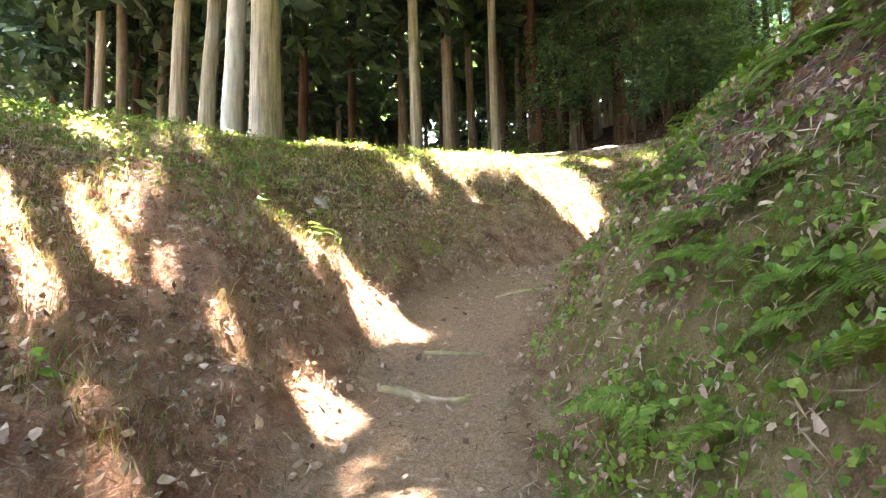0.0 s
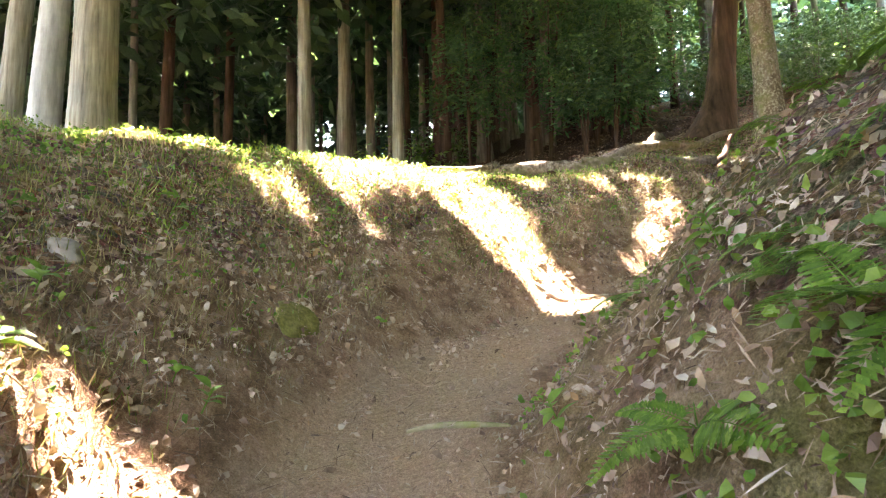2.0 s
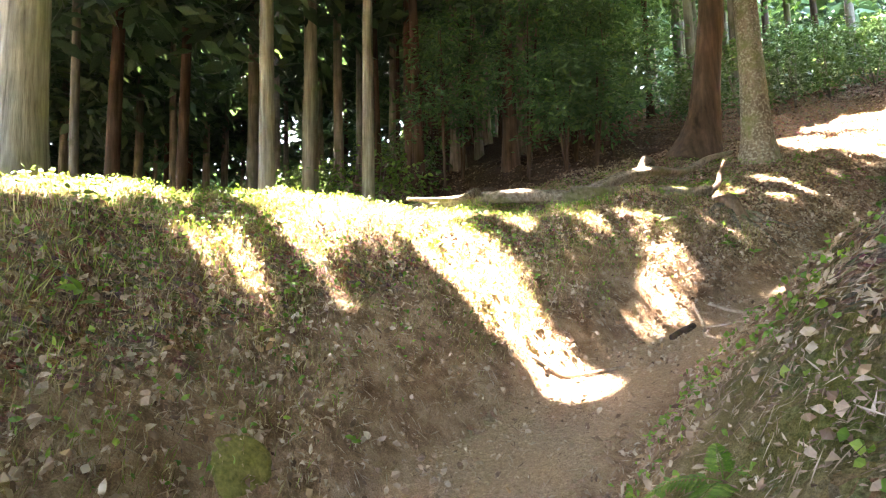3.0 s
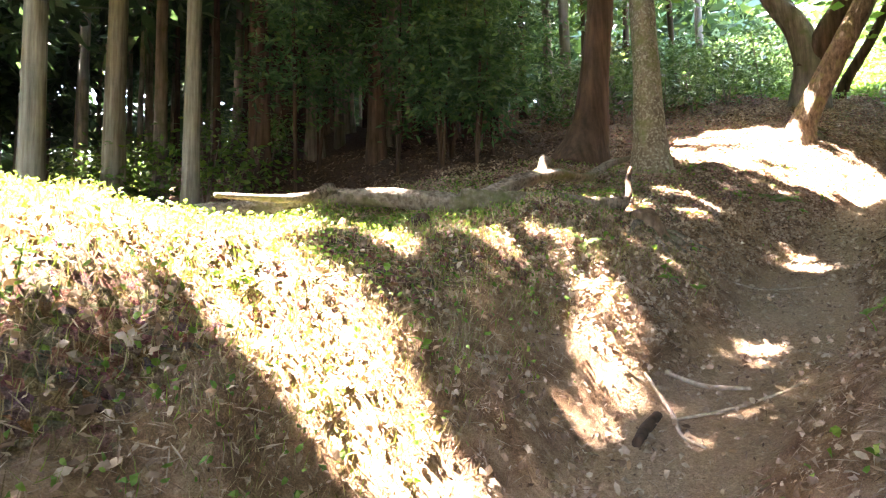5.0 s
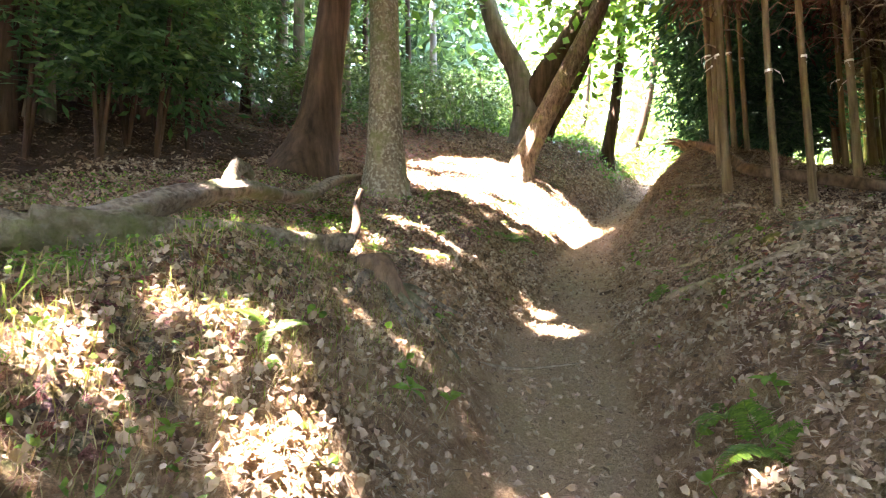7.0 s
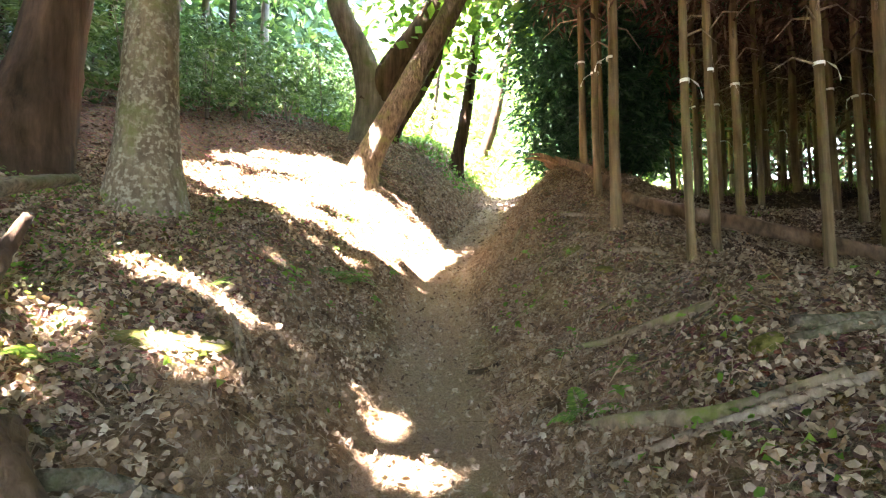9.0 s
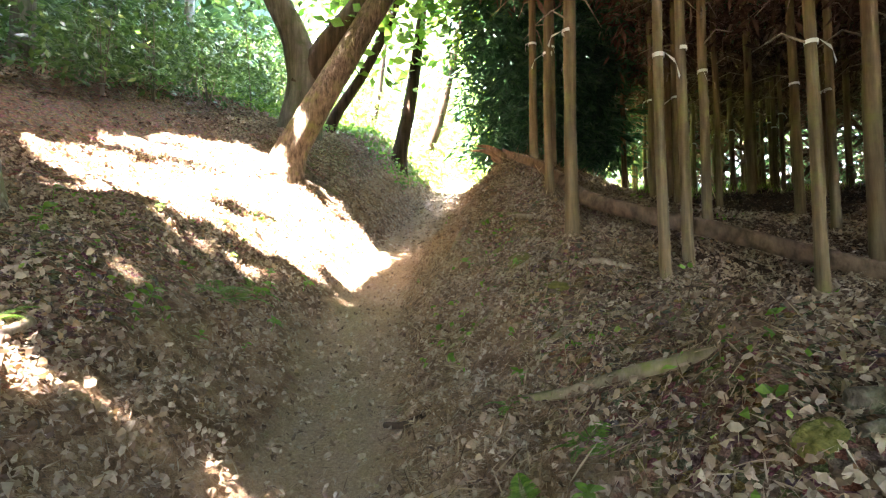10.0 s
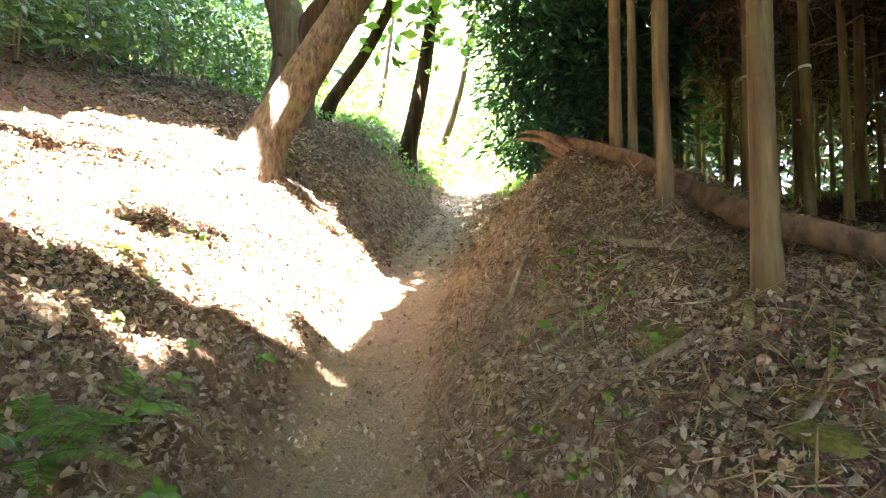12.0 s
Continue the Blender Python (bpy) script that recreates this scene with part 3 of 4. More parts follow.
# forest behind the terrace and up the hill
spots, taken = [], [(-3.35, 10.15), (-4.25, 10.5), (-4.95, 10.9), (-6.3, 12.6), (-0.55, 13.2), (0.3, 15.8), (1.45, 13.6), (5, 23.2), (5.9, 23.9), (6.9, 24.2), (7.8, 11.1), (7.6, 9.8), (12.9, 10.2), (15.5, 12)]
gen_f = np.random.default_rng(3)
while len(spots) < 100:
    x, y = gen_f.uniform(-24, 17), gen_f.uniform(11.5, 44)
    if x > 2 and y < 13.5 + 0.25 * (x - 2):
        continue
    if -3 < x < 3 and y < 14.0:
        continue
    gap = 1.5 if y < 24 else 2.0
    stem = np.column_stack([np.full(30, x), np.full(30, y), float(ground(x, y)) + np.linspace(0.5, 15, 30)])
    if y < 30 and (~shades(stem, False)).mean() > 0.10:
        continue
    if all((x - a) ** 2 + (y - b) ** 2 > gap * gap for a, b in taken):
        spots.append((x, y))
        taken.append((x, y))
tries = 0
while len(spots) < 132 and tries < 4000:
    tries += 1
    x, y = gen_f.uniform(2.5, 19), gen_f.uniform(14.2, 27)
    if y < 14.2 + 0.12 * (x - 3) or (x > 14 and y < 16):
        continue
    if all((x - a) ** 2 + (y - b) ** 2 > 1.9 for a, b in taken):
        spots.append((x, y))
        taken.append((x, y))
for i, (x, y) in enumerate(spots):
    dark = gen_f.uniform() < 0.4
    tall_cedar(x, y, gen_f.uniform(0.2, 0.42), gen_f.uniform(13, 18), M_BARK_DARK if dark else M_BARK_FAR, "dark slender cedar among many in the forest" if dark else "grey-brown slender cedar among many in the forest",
               tuple(gen_f.uniform(-0.02, 0.02, 2)), gen_f.uniform(0.22, 0.42), 3.2 if 0 < x < 11 and y < 19 else 2.9, 2400 if 0 < x < 11 and y < 19 else 1600, 100 + i, "forest trees")
# cedars outside the view, added so that their crowns shade the path
for i, (x, y) in enumerate([(-8, 4.5), (-10.5, 8), (-7.2, 8.2), (-12, 12), (-14, 5), (-5.5, 0), (-9, -3), (-13, 0), (-3, -7), (4, -5), (5.5, 0.5), (3.2, -1.5), (7.5, -3), (-6.5, -8), (1.5, -10)]):
    tall_cedar(x, y, 0.35, 16, M_BARK_FAR, "unseen grey-brown cedar added to shade the lower footpath", (0, 0), 0.4, 2.9, 1600, 300 + i, "forest trees")
# invented wide-crowned trees, never in view, leaning to keep sun off the banks
for i, (x, y) in enumerate([(-5.7, 5.3), (-4.7, 2.4), (3.4, 2.8), (5.9, 2.5), (-2.6, -1.6), (1.9, -1.2)]):
    tall_cedar(x, y, 0.4, 14, M_BARK_FAR, "unseen broad-crowned tree added to shade the footpath", ((0.2, 0.02), (0.2, 0.05), (-0.22, 0.2), (-0.12, 0.24), (0, 0.1), (-0.1, 0.2))[i], 0.55, 4.6, 2300, 340 + i, "forest trees")


def crooked_tree(name, label, x, y, line, radii, mat, crown_at=None, crown=None, seed=0, sides=20, lobes=0.2, group=""):
    z = surf(x, y)
    tree = thing(name, x, y, z, label, "tree", group)
    bar("trunk", line, radii, mat, tree, "", sides, 0.035, seed, 6, lobes)
    if crown_at is not None:
        gen = np.random.default_rng(seed)
        off = np.array((x, y, z))
        v, f = foliage(gen, crown_at, (0.7, 0.7, 0.5), crown, 0.34, 0.18, 0.3, 0.6, lambda p: shades(p + off))
        piece("crown", v, f, M_BROAD, tree)
    return tree


def cloud(gen, n, centre, size):
    return np.array(centre) + gen.normal(0, 1, (n, 3)) * np.array(size)


g0 = np.random.default_rng(5)
# oak and alder crowns are spread wide above the view to shade the bank
crooked_tree("oak_tree", "dark reddish-brown trunk with widely flared base beside a lichen-spotted trunk", 7.6, 10.95, [(-0.25, 0.1, -0.3), (-0.12, 0.05, 0.15), (0, 0, 0.7), (0.12, -0.03, 1.6), (0.3, -0.08, 3.0), (0.5, -0.1, 5.5), (0.6, 0, 10)], [0.56, 0.42, 0.31, 0.255, 0.235, 0.20, 0.10], M_BARK_DARK, cloud(g0, 210, (-1.0, -0.5, 9.5), (3.0, 2.4, 1.6)), 70, 31)
crooked_tree("alder_tree", "upright trunk with pale lichen-spotted bark at the edge of the bank", 7.5, 9.65, [(0.02, 0, -0.3), (0.0, 0, 0.1), (0, 0, 0.6), (0.0, 0.0, 1.6), (-0.02, 0, 3.2), (-0.03, 0.02, 6), (0, 0, 10)], [0.40, 0.30, 0.235, 0.20, 0.185, 0.16, 0.07], M_BARK_SPOT, cloud(g0, 340, (-3.0, -0.9, 9.3), (3.3, 2.6, 1.6)), 70, 32)
L = np.array((0.50, -0.80))
crooked_tree("leaning_tree", "sunlit rough-barked tree leaning steeply over the path with exposed roots", 12.6, 10.1,
             [(*(L * -0.12), -0.35), (0, 0, 0.0), (*(L * 0.10), 0.35), (*(L * 0.55), 1.2), (*(L * 1.25), 2.45), (*(L * 2.0), 3.9), (*(L * 2.6), 6.0), (*(L * 2.8), 9)],
             [0.36, 0.30, 0.25, 0.22, 0.205, 0.185, 0.15, 0.06], M_BARK_LEAN, cloud(g0, 110, (-0.5, -1.6, 9.5), (2.6, 2.2, 1.3)), 70, 33)
crooked_tree("forked_tree", "thick forked tree with curved smooth grey-brown limbs on the slope", 15.9, 11.5,
             [(0, 0, -0.4), (0.05, -0.05, 0.3), (0.1, -0.1, 1.2), (0.0, 0.15, 2.3), (-0.3, 0.6, 3.4), (-0.5, 1.0, 5.5), (-0.4, 1.2, 9)],
             [0.55, 0.44, 0.38, 0.30, 0.27, 0.22, 0.08], M_BARK_FAR, cloud(g0, 40, (0, 1, 8), (2, 2, 1.3)), 70, 34)
limb = bar("limb", [(15.95, 11.4, surf(15.9, 11.5) + 1.0), (16.1, 10.9, surf(15.9, 11.5) + 2.0), (16.4, 10.2, surf(15.9, 11.5) + 3.1), (16.8, 9.6, surf(15.9, 11.5) + 4.6), (17.1, 9.0, surf(15.9, 11.5) + 7)], [0.34, 0.30, 0.27, 0.22, 0.12], M_BARK_DARK, None, "", 14, 0.04, 3, 5)
limb.parent = bpy.data.objects["forked_tree"]
limb.matrix_parent_inverse = Matrix.Translation(-bpy.data.objects["forked_tree"].location)
for i, (x, y, r, lx, ly) in enumerate([(18.3, 9.9, 0.17, 0.10, -0.16), (21.8, 10.0, 0.17, 0.05, -0.30), (17.3, 11.4, 0.12, 0.15, -0.55), (23.5, 12.5, 0.14, 0.0, -0.2)]):
    crooked_tree("young_tree", "dark slender leaning tree above the path against the bright clearing", x, y,
                 [(0, 0, -0.3), (lx * 0.3, ly * 0.3, 0.4), (lx * 1.6, ly * 1.6, 1.6), (lx * 3, ly * 2.8, 3.2), (lx * 4, ly * 4.6, 6)], [r * 1.6, r * 1.15, r, r * 0.85, r * 0.4], M_BARK_DARK,
                 cloud(g0, 50, (lx * 4, ly * 4.6, 5.0), (1.3, 1.3, 1.0)), 40, 40 + i, 12, 0.1, "young trees at the clearing")

# ---- the plantation ----
def thin_cedar_meshes(seed):
    gen = np.random.default_rng(seed)
    n, height = 12, 12.0
    t = np.linspace(0, 1, n) ** 1.4
    line = np.stack([gen.normal(0, 0.03, n) * t * 2, gen.normal(0, 0.03, n) * t * 2, -0.2 + t * (height + 0.2)], 1)
    r = 0.5 * (1 - 0.6 * t + 0.35 * np.exp(-t * height / 0.25))
    trunk = tube(line * np.array((1, 1, 1)), r * 0.125, 12, 0.03, seed, True, 3)
    k = 190
    h = gen.uniform(5.2, 12.4, k)
    a = gen.uniform(0, 2 * math.pi, k)
    rad = 1.6 * np.sqrt(gen.uniform(0.02, 1, k)) * np.clip(1.5 - h / 11, 0.2, 1)
    crown = foliage(gen, np.stack([np.cos(a) * rad, np.sin(a) * rad, h], 1), (0.34, 0.34, 0.3), 24, 0.58, 0.24, 0.5, 0.6)
    k = 85
    h = gen.uniform(2.6, 7.0, k)
    a = gen.uniform(0, 2 * math.pi, k)
    rad = gen.uniform(0.2, 1.0, k)
    dead = foliage(gen, np.stack([np.cos(a) * rad, np.sin(a) * rad, h], 1), (0.16, 0.16, 0.16), 12, 0.22, 0.05, 0.9, 0.7)
    twigs = []
    for i in range(16):
        aa, hh, ll = gen.uniform(0, 6.28), gen.uniform(1.7, 6.0), gen.uniform(0.3, 1.1)
        twigs.append(tube([(0, 0, hh), (math.cos(aa) * ll * 0.5, math.sin(aa) * ll * 0.5, hh + 0.08), (math.cos(aa) * ll, math.sin(aa) * ll, hh - 0.05)], [0.014, 0.009, 0.004], 4, 0, i, False))
    return trunk, crown, dead, join(twigs)


def quads_to_mesh(name, v, f, mat):
    tri = f[:, 2] == f[:, 3]
    me = bpy.data.meshes.new(name)
    me.from_pydata(v.tolist(), [], [tuple(q[:3]) if s else tuple(q) for q, s in zip(f.tolist(), tri)])
    me.polygons.foreach_set("use_smooth", np.ones(len(me.polygons), bool))
    me.materials.append(mat)
    return me


KINDS = []
for k in range(4):
    trunk, crown, dead, twigs = thin_cedar_meshes(60 + k)
    KINDS.append((quads_to_mesh("trunk", *trunk, M_BARK_THIN), mesh_from("crown", *crown, M_CEDAR), mesh_from("dead_sprays", *dead, M_DEADSPRAY), mesh_from("dead_twigs", *twigs, M_STICK)))
tape_ring = tube([(0, 0, 0), (0, 0, 0.03)], [0.066, 0.065], 14, 0.01, 3, False)
tape_tail = (np.array([(0.065, 0.0, 0.03), (0.10, 0.02, 0.0), (0.16, 0.05, -0.02), (0.17, 0.07, -0.055), (0.20, 0.10, -0.13), (0.185, 0.10, -0.15)]), np.array([(0, 1, 3, 2), (2, 3, 5, 4)]))
TAPE = mesh_from("tape", *join([tape_ring, tape_tail]), M_TAPE)


def plantation_cedar(x, y, kind, scale, turn, tape, z=None):
    tree = thing("young_cedar", x, y, surf(x, y), "slender brown plantation cedar with a white tape tied round it" if tape else "slender brown plantation cedar with bare lower branches", "tree", "plantation cedars")
    tree.rotation_euler = (0, 0, turn)
    tree.scale = (scale, scale, 1)
    names = ("trunk", "crown", "dead_foliage", "dead_wood")
    for name, me in zip(names, KINDS[kind]):
        o = new(name, me)
        o.parent = tree
        if name.startswith("dead") or name == "crown":
            o["kind"] = "stuff"
    if tape:
        o = new("tape", TAPE)
        o.parent = tree
        o.location = (0, 0, tape)
        o.scale = (1.0, 1.0, 1.0)
        o["label"] = "white knotted marking tape"


near = [(9.68, 6.0, 1.1), (10.85, 6.17, 0.95), (11.85, 6.35, 1.0), (8.74, 5.47, 0.72), (9.5, 5.14, 0.8), (12.4, 5.9, 0.8), (12.95, 4.4, 1.05), (10.9, 4.6, 0.95), (12.6, 6.1, 0.9), (11.4, 3.2, 0.9), (9.17, 4.36, 0.85)]
gp = np.random.default_rng(12)
pts = [(x, y) for x, y, _ in near]
for i, (x, y, s) in enumerate(near):
    plantation_cedar(x, y, i % 4, s * 0.82, gp.uniform(0, 6.28), gp.uniform(1.45, 1.75))
tries = 0
while len(pts) < 235 and tries < 30000:
    tries += 1
    x, y = gp.uniform(5.5, 29), gp.uniform(-16, 5.2)
    if y > 4.6 - 0.02 * (x - 10) or (x < 9 and y > 2.6 + 0.6 * (x - 6)) or (x > 14 and y > 5.2 - 0.16 * (x - 14)):
        continue
    if all((x - a) ** 2 + (y - b) ** 2 > 0.9 for a, b in pts):
        pts.append((x, y))
        plantation_cedar(x, y, int(gp.integers(4)), gp.uniform(0.75, 1.25), gp.uniform(0, 6.28), gp.uniform(1.4, 1.8) if gp.uniform() < 0.45 else 0)


# dense edge cedar, hanging branch, saplings
def bushy(name, label, x, y, height, radius, count, mat, leaf, seed, category="shrub", group="", low=0.1, per=22, spread=0.22, down=0.3, trunk=0.03, trunk_mat=None, flat=0.5, sun=False):
    gen = np.random.default_rng(seed)
    z = surf(x, y)
    bush = thing(name, x, y, z, label, category, group)
    stems = []
    for i in range(3 if trunk < 0.06 else 1):
        a = gen.uniform(0, 6.28)
        s = 0.35 * radius if trunk < 0.06 else 0.02
        line = [(0, 0, -0.1), (math.cos(a) * s * 0.4, math.sin(a) * s * 0.4, height * 0.35), (math.cos(a) * s, math.sin(a) * s, height * 0.9)]
        bar("stem", line, [trunk, trunk * 0.7, trunk * 0.25], trunk_mat or M_BARK_FAR, bush, "", 6, 0.03, i, 2)
    t = gen.uniform(low, 1, count)
    a = gen.uniform(0, 6.28, count)
    r = radius * np.sqrt(gen.uniform(0.05, 1, count)) * np.sin(np.clip(t * 0.85 + 0.15, 0, 1) * math.pi) ** 0.6
    c = np.stack([np.cos(a) * r, np.sin(a) * r, t * height], 1)
    off = np.array((x, y, z))
    v, f = foliage(gen, c, (spread, spread, spread * 0.55), per, leaf[0], leaf[1], down, flat, (lambda p: shades(p + off)) if sun else None)
    if len(v):
        o = piece("foliage", v, f, mat, bush)
        o["kind"] = "stuff"
    return bush


bushy("edge_cedar", "bushy dark green cedar with foliage to the ground beside the path", 17.6, 6.3, 9, 1.8, 1250, M_EDGE, (0.24, 0.055), 71, "tree", "", 0.06, 42, 0.26, 0.7, 0.12)
bushy("edge_cedar", "bushy dark green cedar with foliage to the ground beside the path", 20.2, 5.6, 9, 1.8, 900, M_EDGE, (0.26, 0.06), 72, "tree", "", 0.06, 42, 0.28, 0.7, 0.12)
for i, (x, y, h, r) in enumerate([(4.9, 13.2, 4.6, 1.3), (6.2, 13.4, 4.2, 1.3), (4.0, 15.2, 5.0, 1.3), (7.2, 14.5, 4.5, 1.3), (5.8, 11.9, 2.2, 0.8), (8.6, 15.2, 5, 1.4), (6.5, 12.35, 3.4, 1.15), (5.3, 12.2, 2.6, 0.9), (3.2, 13.9, 4.2, 1.2)]):
    bushy("cypress_sapling", "young green cypress with feathery drooping sprays in the shade", x, y, h, r, 62, M_HINOKI, (0.17, 0.055), 80 + i, "tree", "cypress saplings", 0.36, 38, 0.22, 0.45, 0.035, M_BARK_DARK, 0.3)
gs = np.random.default_rng(15)
SHRUBS = []
while len(SHRUBS) < 46:
    x, y = gs.uniform(9.8, 24), gs.uniform(11.9, 18)
    if y < 12.2 + 0.3 * max(0, 11.5 - x) or (14.6 < x < 16.5 and y < 13.2):
        continue
    if all((x - a) ** 2 + (y - b) ** 2 > 0.8 for a, b in SHRUBS):
        SHRUBS.append((x, y))
for i, (x, y) in enumerate(SHRUBS):
    bushy("hill_shrub", "leafy green shrub on the steep slope above the path", x, y, gs.uniform(1.1, 2.3), gs.uniform(0.7, 1.2), 34, M_SHRUB, (0.15, 0.06), 200 + i, "shrub", "shrubs on the slope", 0.1, 20, 0.2, 0.35, 0.02)
for i in range(34):
    x, y = gs.uniform(-12, 4), gs.uniform(13.5, 30)
    bushy("forest_shrub", "pale green undergrowth shrub between the forest trees", x, y, gs.uniform(0.8, 2.0), gs.uniform(0.7, 1.3), 22, M_BROAD if i % 2 else M_SHRUB, (0.16, 0.08), 260 + i, "shrub", "undergrowth", 0.1, 16, 0.25, 0.3, 0.02)
for i in range(5):
    x, y = gs.uniform(-1.5, 4.0), gs.uniform(17.5, 21)
    bushy("forest_shrub", "dark green undergrowth shrub on the shaded hillside", x, y, gs.uniform(0.8, 1.6), gs.uniform(0.7, 1.2), 22, M_SHRUB, (0.14, 0.06), 300 + i, "shrub", "undergrowth", 0.1, 16, 0.25, 0.3, 0.02)
for i in range(20):
    x, y = gs.uniform(19, 34), gs.uniform(9.5, 16)
    bushy("clearing_shrub", "bright green sunlit shrub at the clearing", x, y, gs.uniform(0.5, 1.2), gs.uniform(0.6, 1.2), 24, M_BROAD, (0.16, 0.08), 330 + i, "shrub", "shrubs at the clearing", 0.05, 16, 0.25, 0.2, 0.02)
for i in range(16):
    x, y = gs.uniform(12, 30), gs.uniform(-16, 1)
    bushy("plantation_shrub", "green undergrowth shrub among the plantation cedars", x, y, gs.uniform(0.6, 1.6), gs.uniform(0.6, 1.1), 20, M_SHRUB, (0.14, 0.06), 360 + i, "shrub", "plantation undergrowth", 0.1, 16, 0.25, 0.3, 0.02)

# hanging branch of the stout cedar
gh = np.random.default_rng(9)
cedar = bpy.data.objects["cedar_tree"]
line = np.array([(0.1, -0.15, 5.4), (0.6, -0.6, 5.1), (1.2, -1.0, 4.6), (1.7, -1.3, 4.0)])
br = bar("low_branch", line, [0.05, 0.035, 0.022, 0.01], M_BARK_FAR, cedar, "", 7, 0.03, 1, 3)
c = np.repeat(line[1:], 9, axis=0) + gh.normal(0, 0.22, (27, 3))
v, f = foliage(gh, c, (0.16, 0.16, 0.16), 26, 0.20, 0.045, 0.9, 0.5)
piece("low_branch_sprays", v, f, M_HERB, cedar, "bright green drooping cedar sprays")["kind"] = "stuff"

# ---- far woods ----
def far_woods(name, label, centre, angles, dist, n, low, high, mat, leaf, seed, per=14, keep=None):
    gen = np.random.default_rng(seed)
    a = np.radians(gen.uniform(angles[0], angles[1], n))
    d = gen.uniform(dist[0], dist[1], n)
    x, y = centre[0] + np.sin(a) * d, centre[1] + np.cos(a) * d
    z = ground(x, y) + low + (high - low) * gen.uniform(0, 1, n) ** 1.2
    v, f = foliage(gen, np.stack([x, y, z], 1), (0.9, 0.9, 0.8), per, leaf[0], leaf[1], 0.5, 0.7, keep)
    tagged(piece(name, v, f, mat), label, "forest", "", "stuff")


far_woods("far_woods", "dense dark green forest far behind the trunks", (4, 6), (-75, 62), (34, 60), 4200, 1.0, 26, M_CEDAR, (1.5, 0.6), 401)
far_woods("far_woods", "sunlit woods beyond the clearing, leaves paled to imitate haze", (10, 8), (46, 104), (42, 75), 2600, 0, 24, M_HAZED_LEAF, (1.1, 0.6), 402)
far_woods("far_woods", "dark woods behind the plantation", (10, 6), (100, 178), (34, 50), 1700, 0.5, 24, M_CEDAR, (1.3, 0.5), 403)
far_woods("far_woods", "dense dark rows of cedars deeper in the plantation", (12, 4), (98, 180), (17, 30), 1200, 3.5, 13, M_CEDAR, (0.8, 0.28), 406, 18)
far_woods("far_woods", "dense dark cedar boughs at the edge of the plantation", (12, 4), (90, 101), (12, 24), 330, 1.5, 13, M_CEDAR, (0.6, 0.2), 408, 20)
far_woods("far_woods", "brown dead lower boughs deeper in the plantation", (12, 4), (98, 180), (10, 26), 1000, 1.2, 7, M_DEADSPRAY, (0.5, 0.12), 407, 14)
far_woods("far_woods", "dark woods below the footpath", (0, 0), (165, 290), (22, 40), 1200, 1, 18, M_CEDAR, (1.3, 0.5), 404)
# boughs out of view, added to cut sky light on the plantation floor
far_woods("far_woods", "unseen dark cedar boughs added to shade the plantation floor", (12, 4), (150, 222), (6, 22), 800, 3.5, 13, M_CEDAR, (0.8, 0.3), 409, 18)
# leafy boughs over the clearing and slope
far_woods("far_woods", "leafy green boughs above the slope and clearing", (14, 9), (-12, 76), (6, 24), 1500, 3.6, 11, M_SHRUB, (0.26, 0.13), 405, 26, shades)

# ---- fallen wood ----
def laid(name, label, xy, radii, mat, lift=0.6, seed=0, category="stick", sides=8, rough=0.05, group="", steps=5, zs=None):
    xy = np.array(xy, float)
    radii = np.array(radii) * 0.7
    z = surface(xy[:, 0], xy[:, 1]) + radii * lift if zs is None else np.array(zs)
    ob = bar(name, np.column_stack([xy, z]) - np.array((*xy[0], z[0])), radii, mat, None, "", sides, rough, seed, steps)
    ob.location = (*xy[0], z[0])
    return tagged(ob, label, category, group)


def branch_of(parent, name, pts, radii, mat, seed=0, sides=10):
    p = np.array(pts, float) - np.array(parent.location)
    return bar(name, p, radii, mat, parent, "", sides, 0.14, seed, 10)


fallen = thing("fallen_tree", 3.1, 8.3, surf(3.1, 8.3), "long weathered grey fallen tree with forked limbs lying on the terrace", "fallen tree")
branch_of(fallen, "trunk", [(-1.2, 10.6, 3.66), (0.2, 9.9, 3.72), (1.4, 9.2, 3.76), (2.43, 8.62, 3.85), (3.0, 8.25, 3.79), (3.35, 8.15, 3.79), (3.95, 8.27, 4.04), (4.6, 8.5, 4.22), (5.3, 8.75, 4.30), (6.0, 9.05, 4.60), (6.6, 9.3, 4.78)], [0.05, 0.06, 0.065, 0.07, 0.078, 0.076, 0.07, 0.064, 0.056, 0.05, 0.036], M_LOG, 3, 18)
branch_of(fallen, "limb", [(3.2, 8.15, 3.80), (3.7, 8.06, 3.80), (4.16, 8.02, 3.83), (4.6, 7.96, 3.82), (4.98, 7.93, 3.85)], [0.085, 0.08, 0.075, 0.07, 0.06], M_LOG, 4, 12)
branch_of(fallen, "limb", [(4.3, 8.35, 4.12), (4.6, 8.7, 4.35), (4.85, 8.95, 4.50), (5.0, 9.0, 4.45)], [0.06, 0.055, 0.06, 0.03], M_LOG, 5, 10)
branch_of(fallen, "limb", [(5.0, 8.0, 3.80), (5.35, 8.2, 4.0), (5.6, 8.42, 4.22), (5.75, 8.5, 4.4)], [0.045, 0.04, 0.035, 0.02], M_BARK_DARK, 6, 8)
branch_of(fallen, "limb", [(2.2, 8.6, 3.9), (1.8, 8.2, 3.72), (1.2, 7.95, 3.66)], [0.05, 0.035, 0.02], M_LOG, 7, 8)

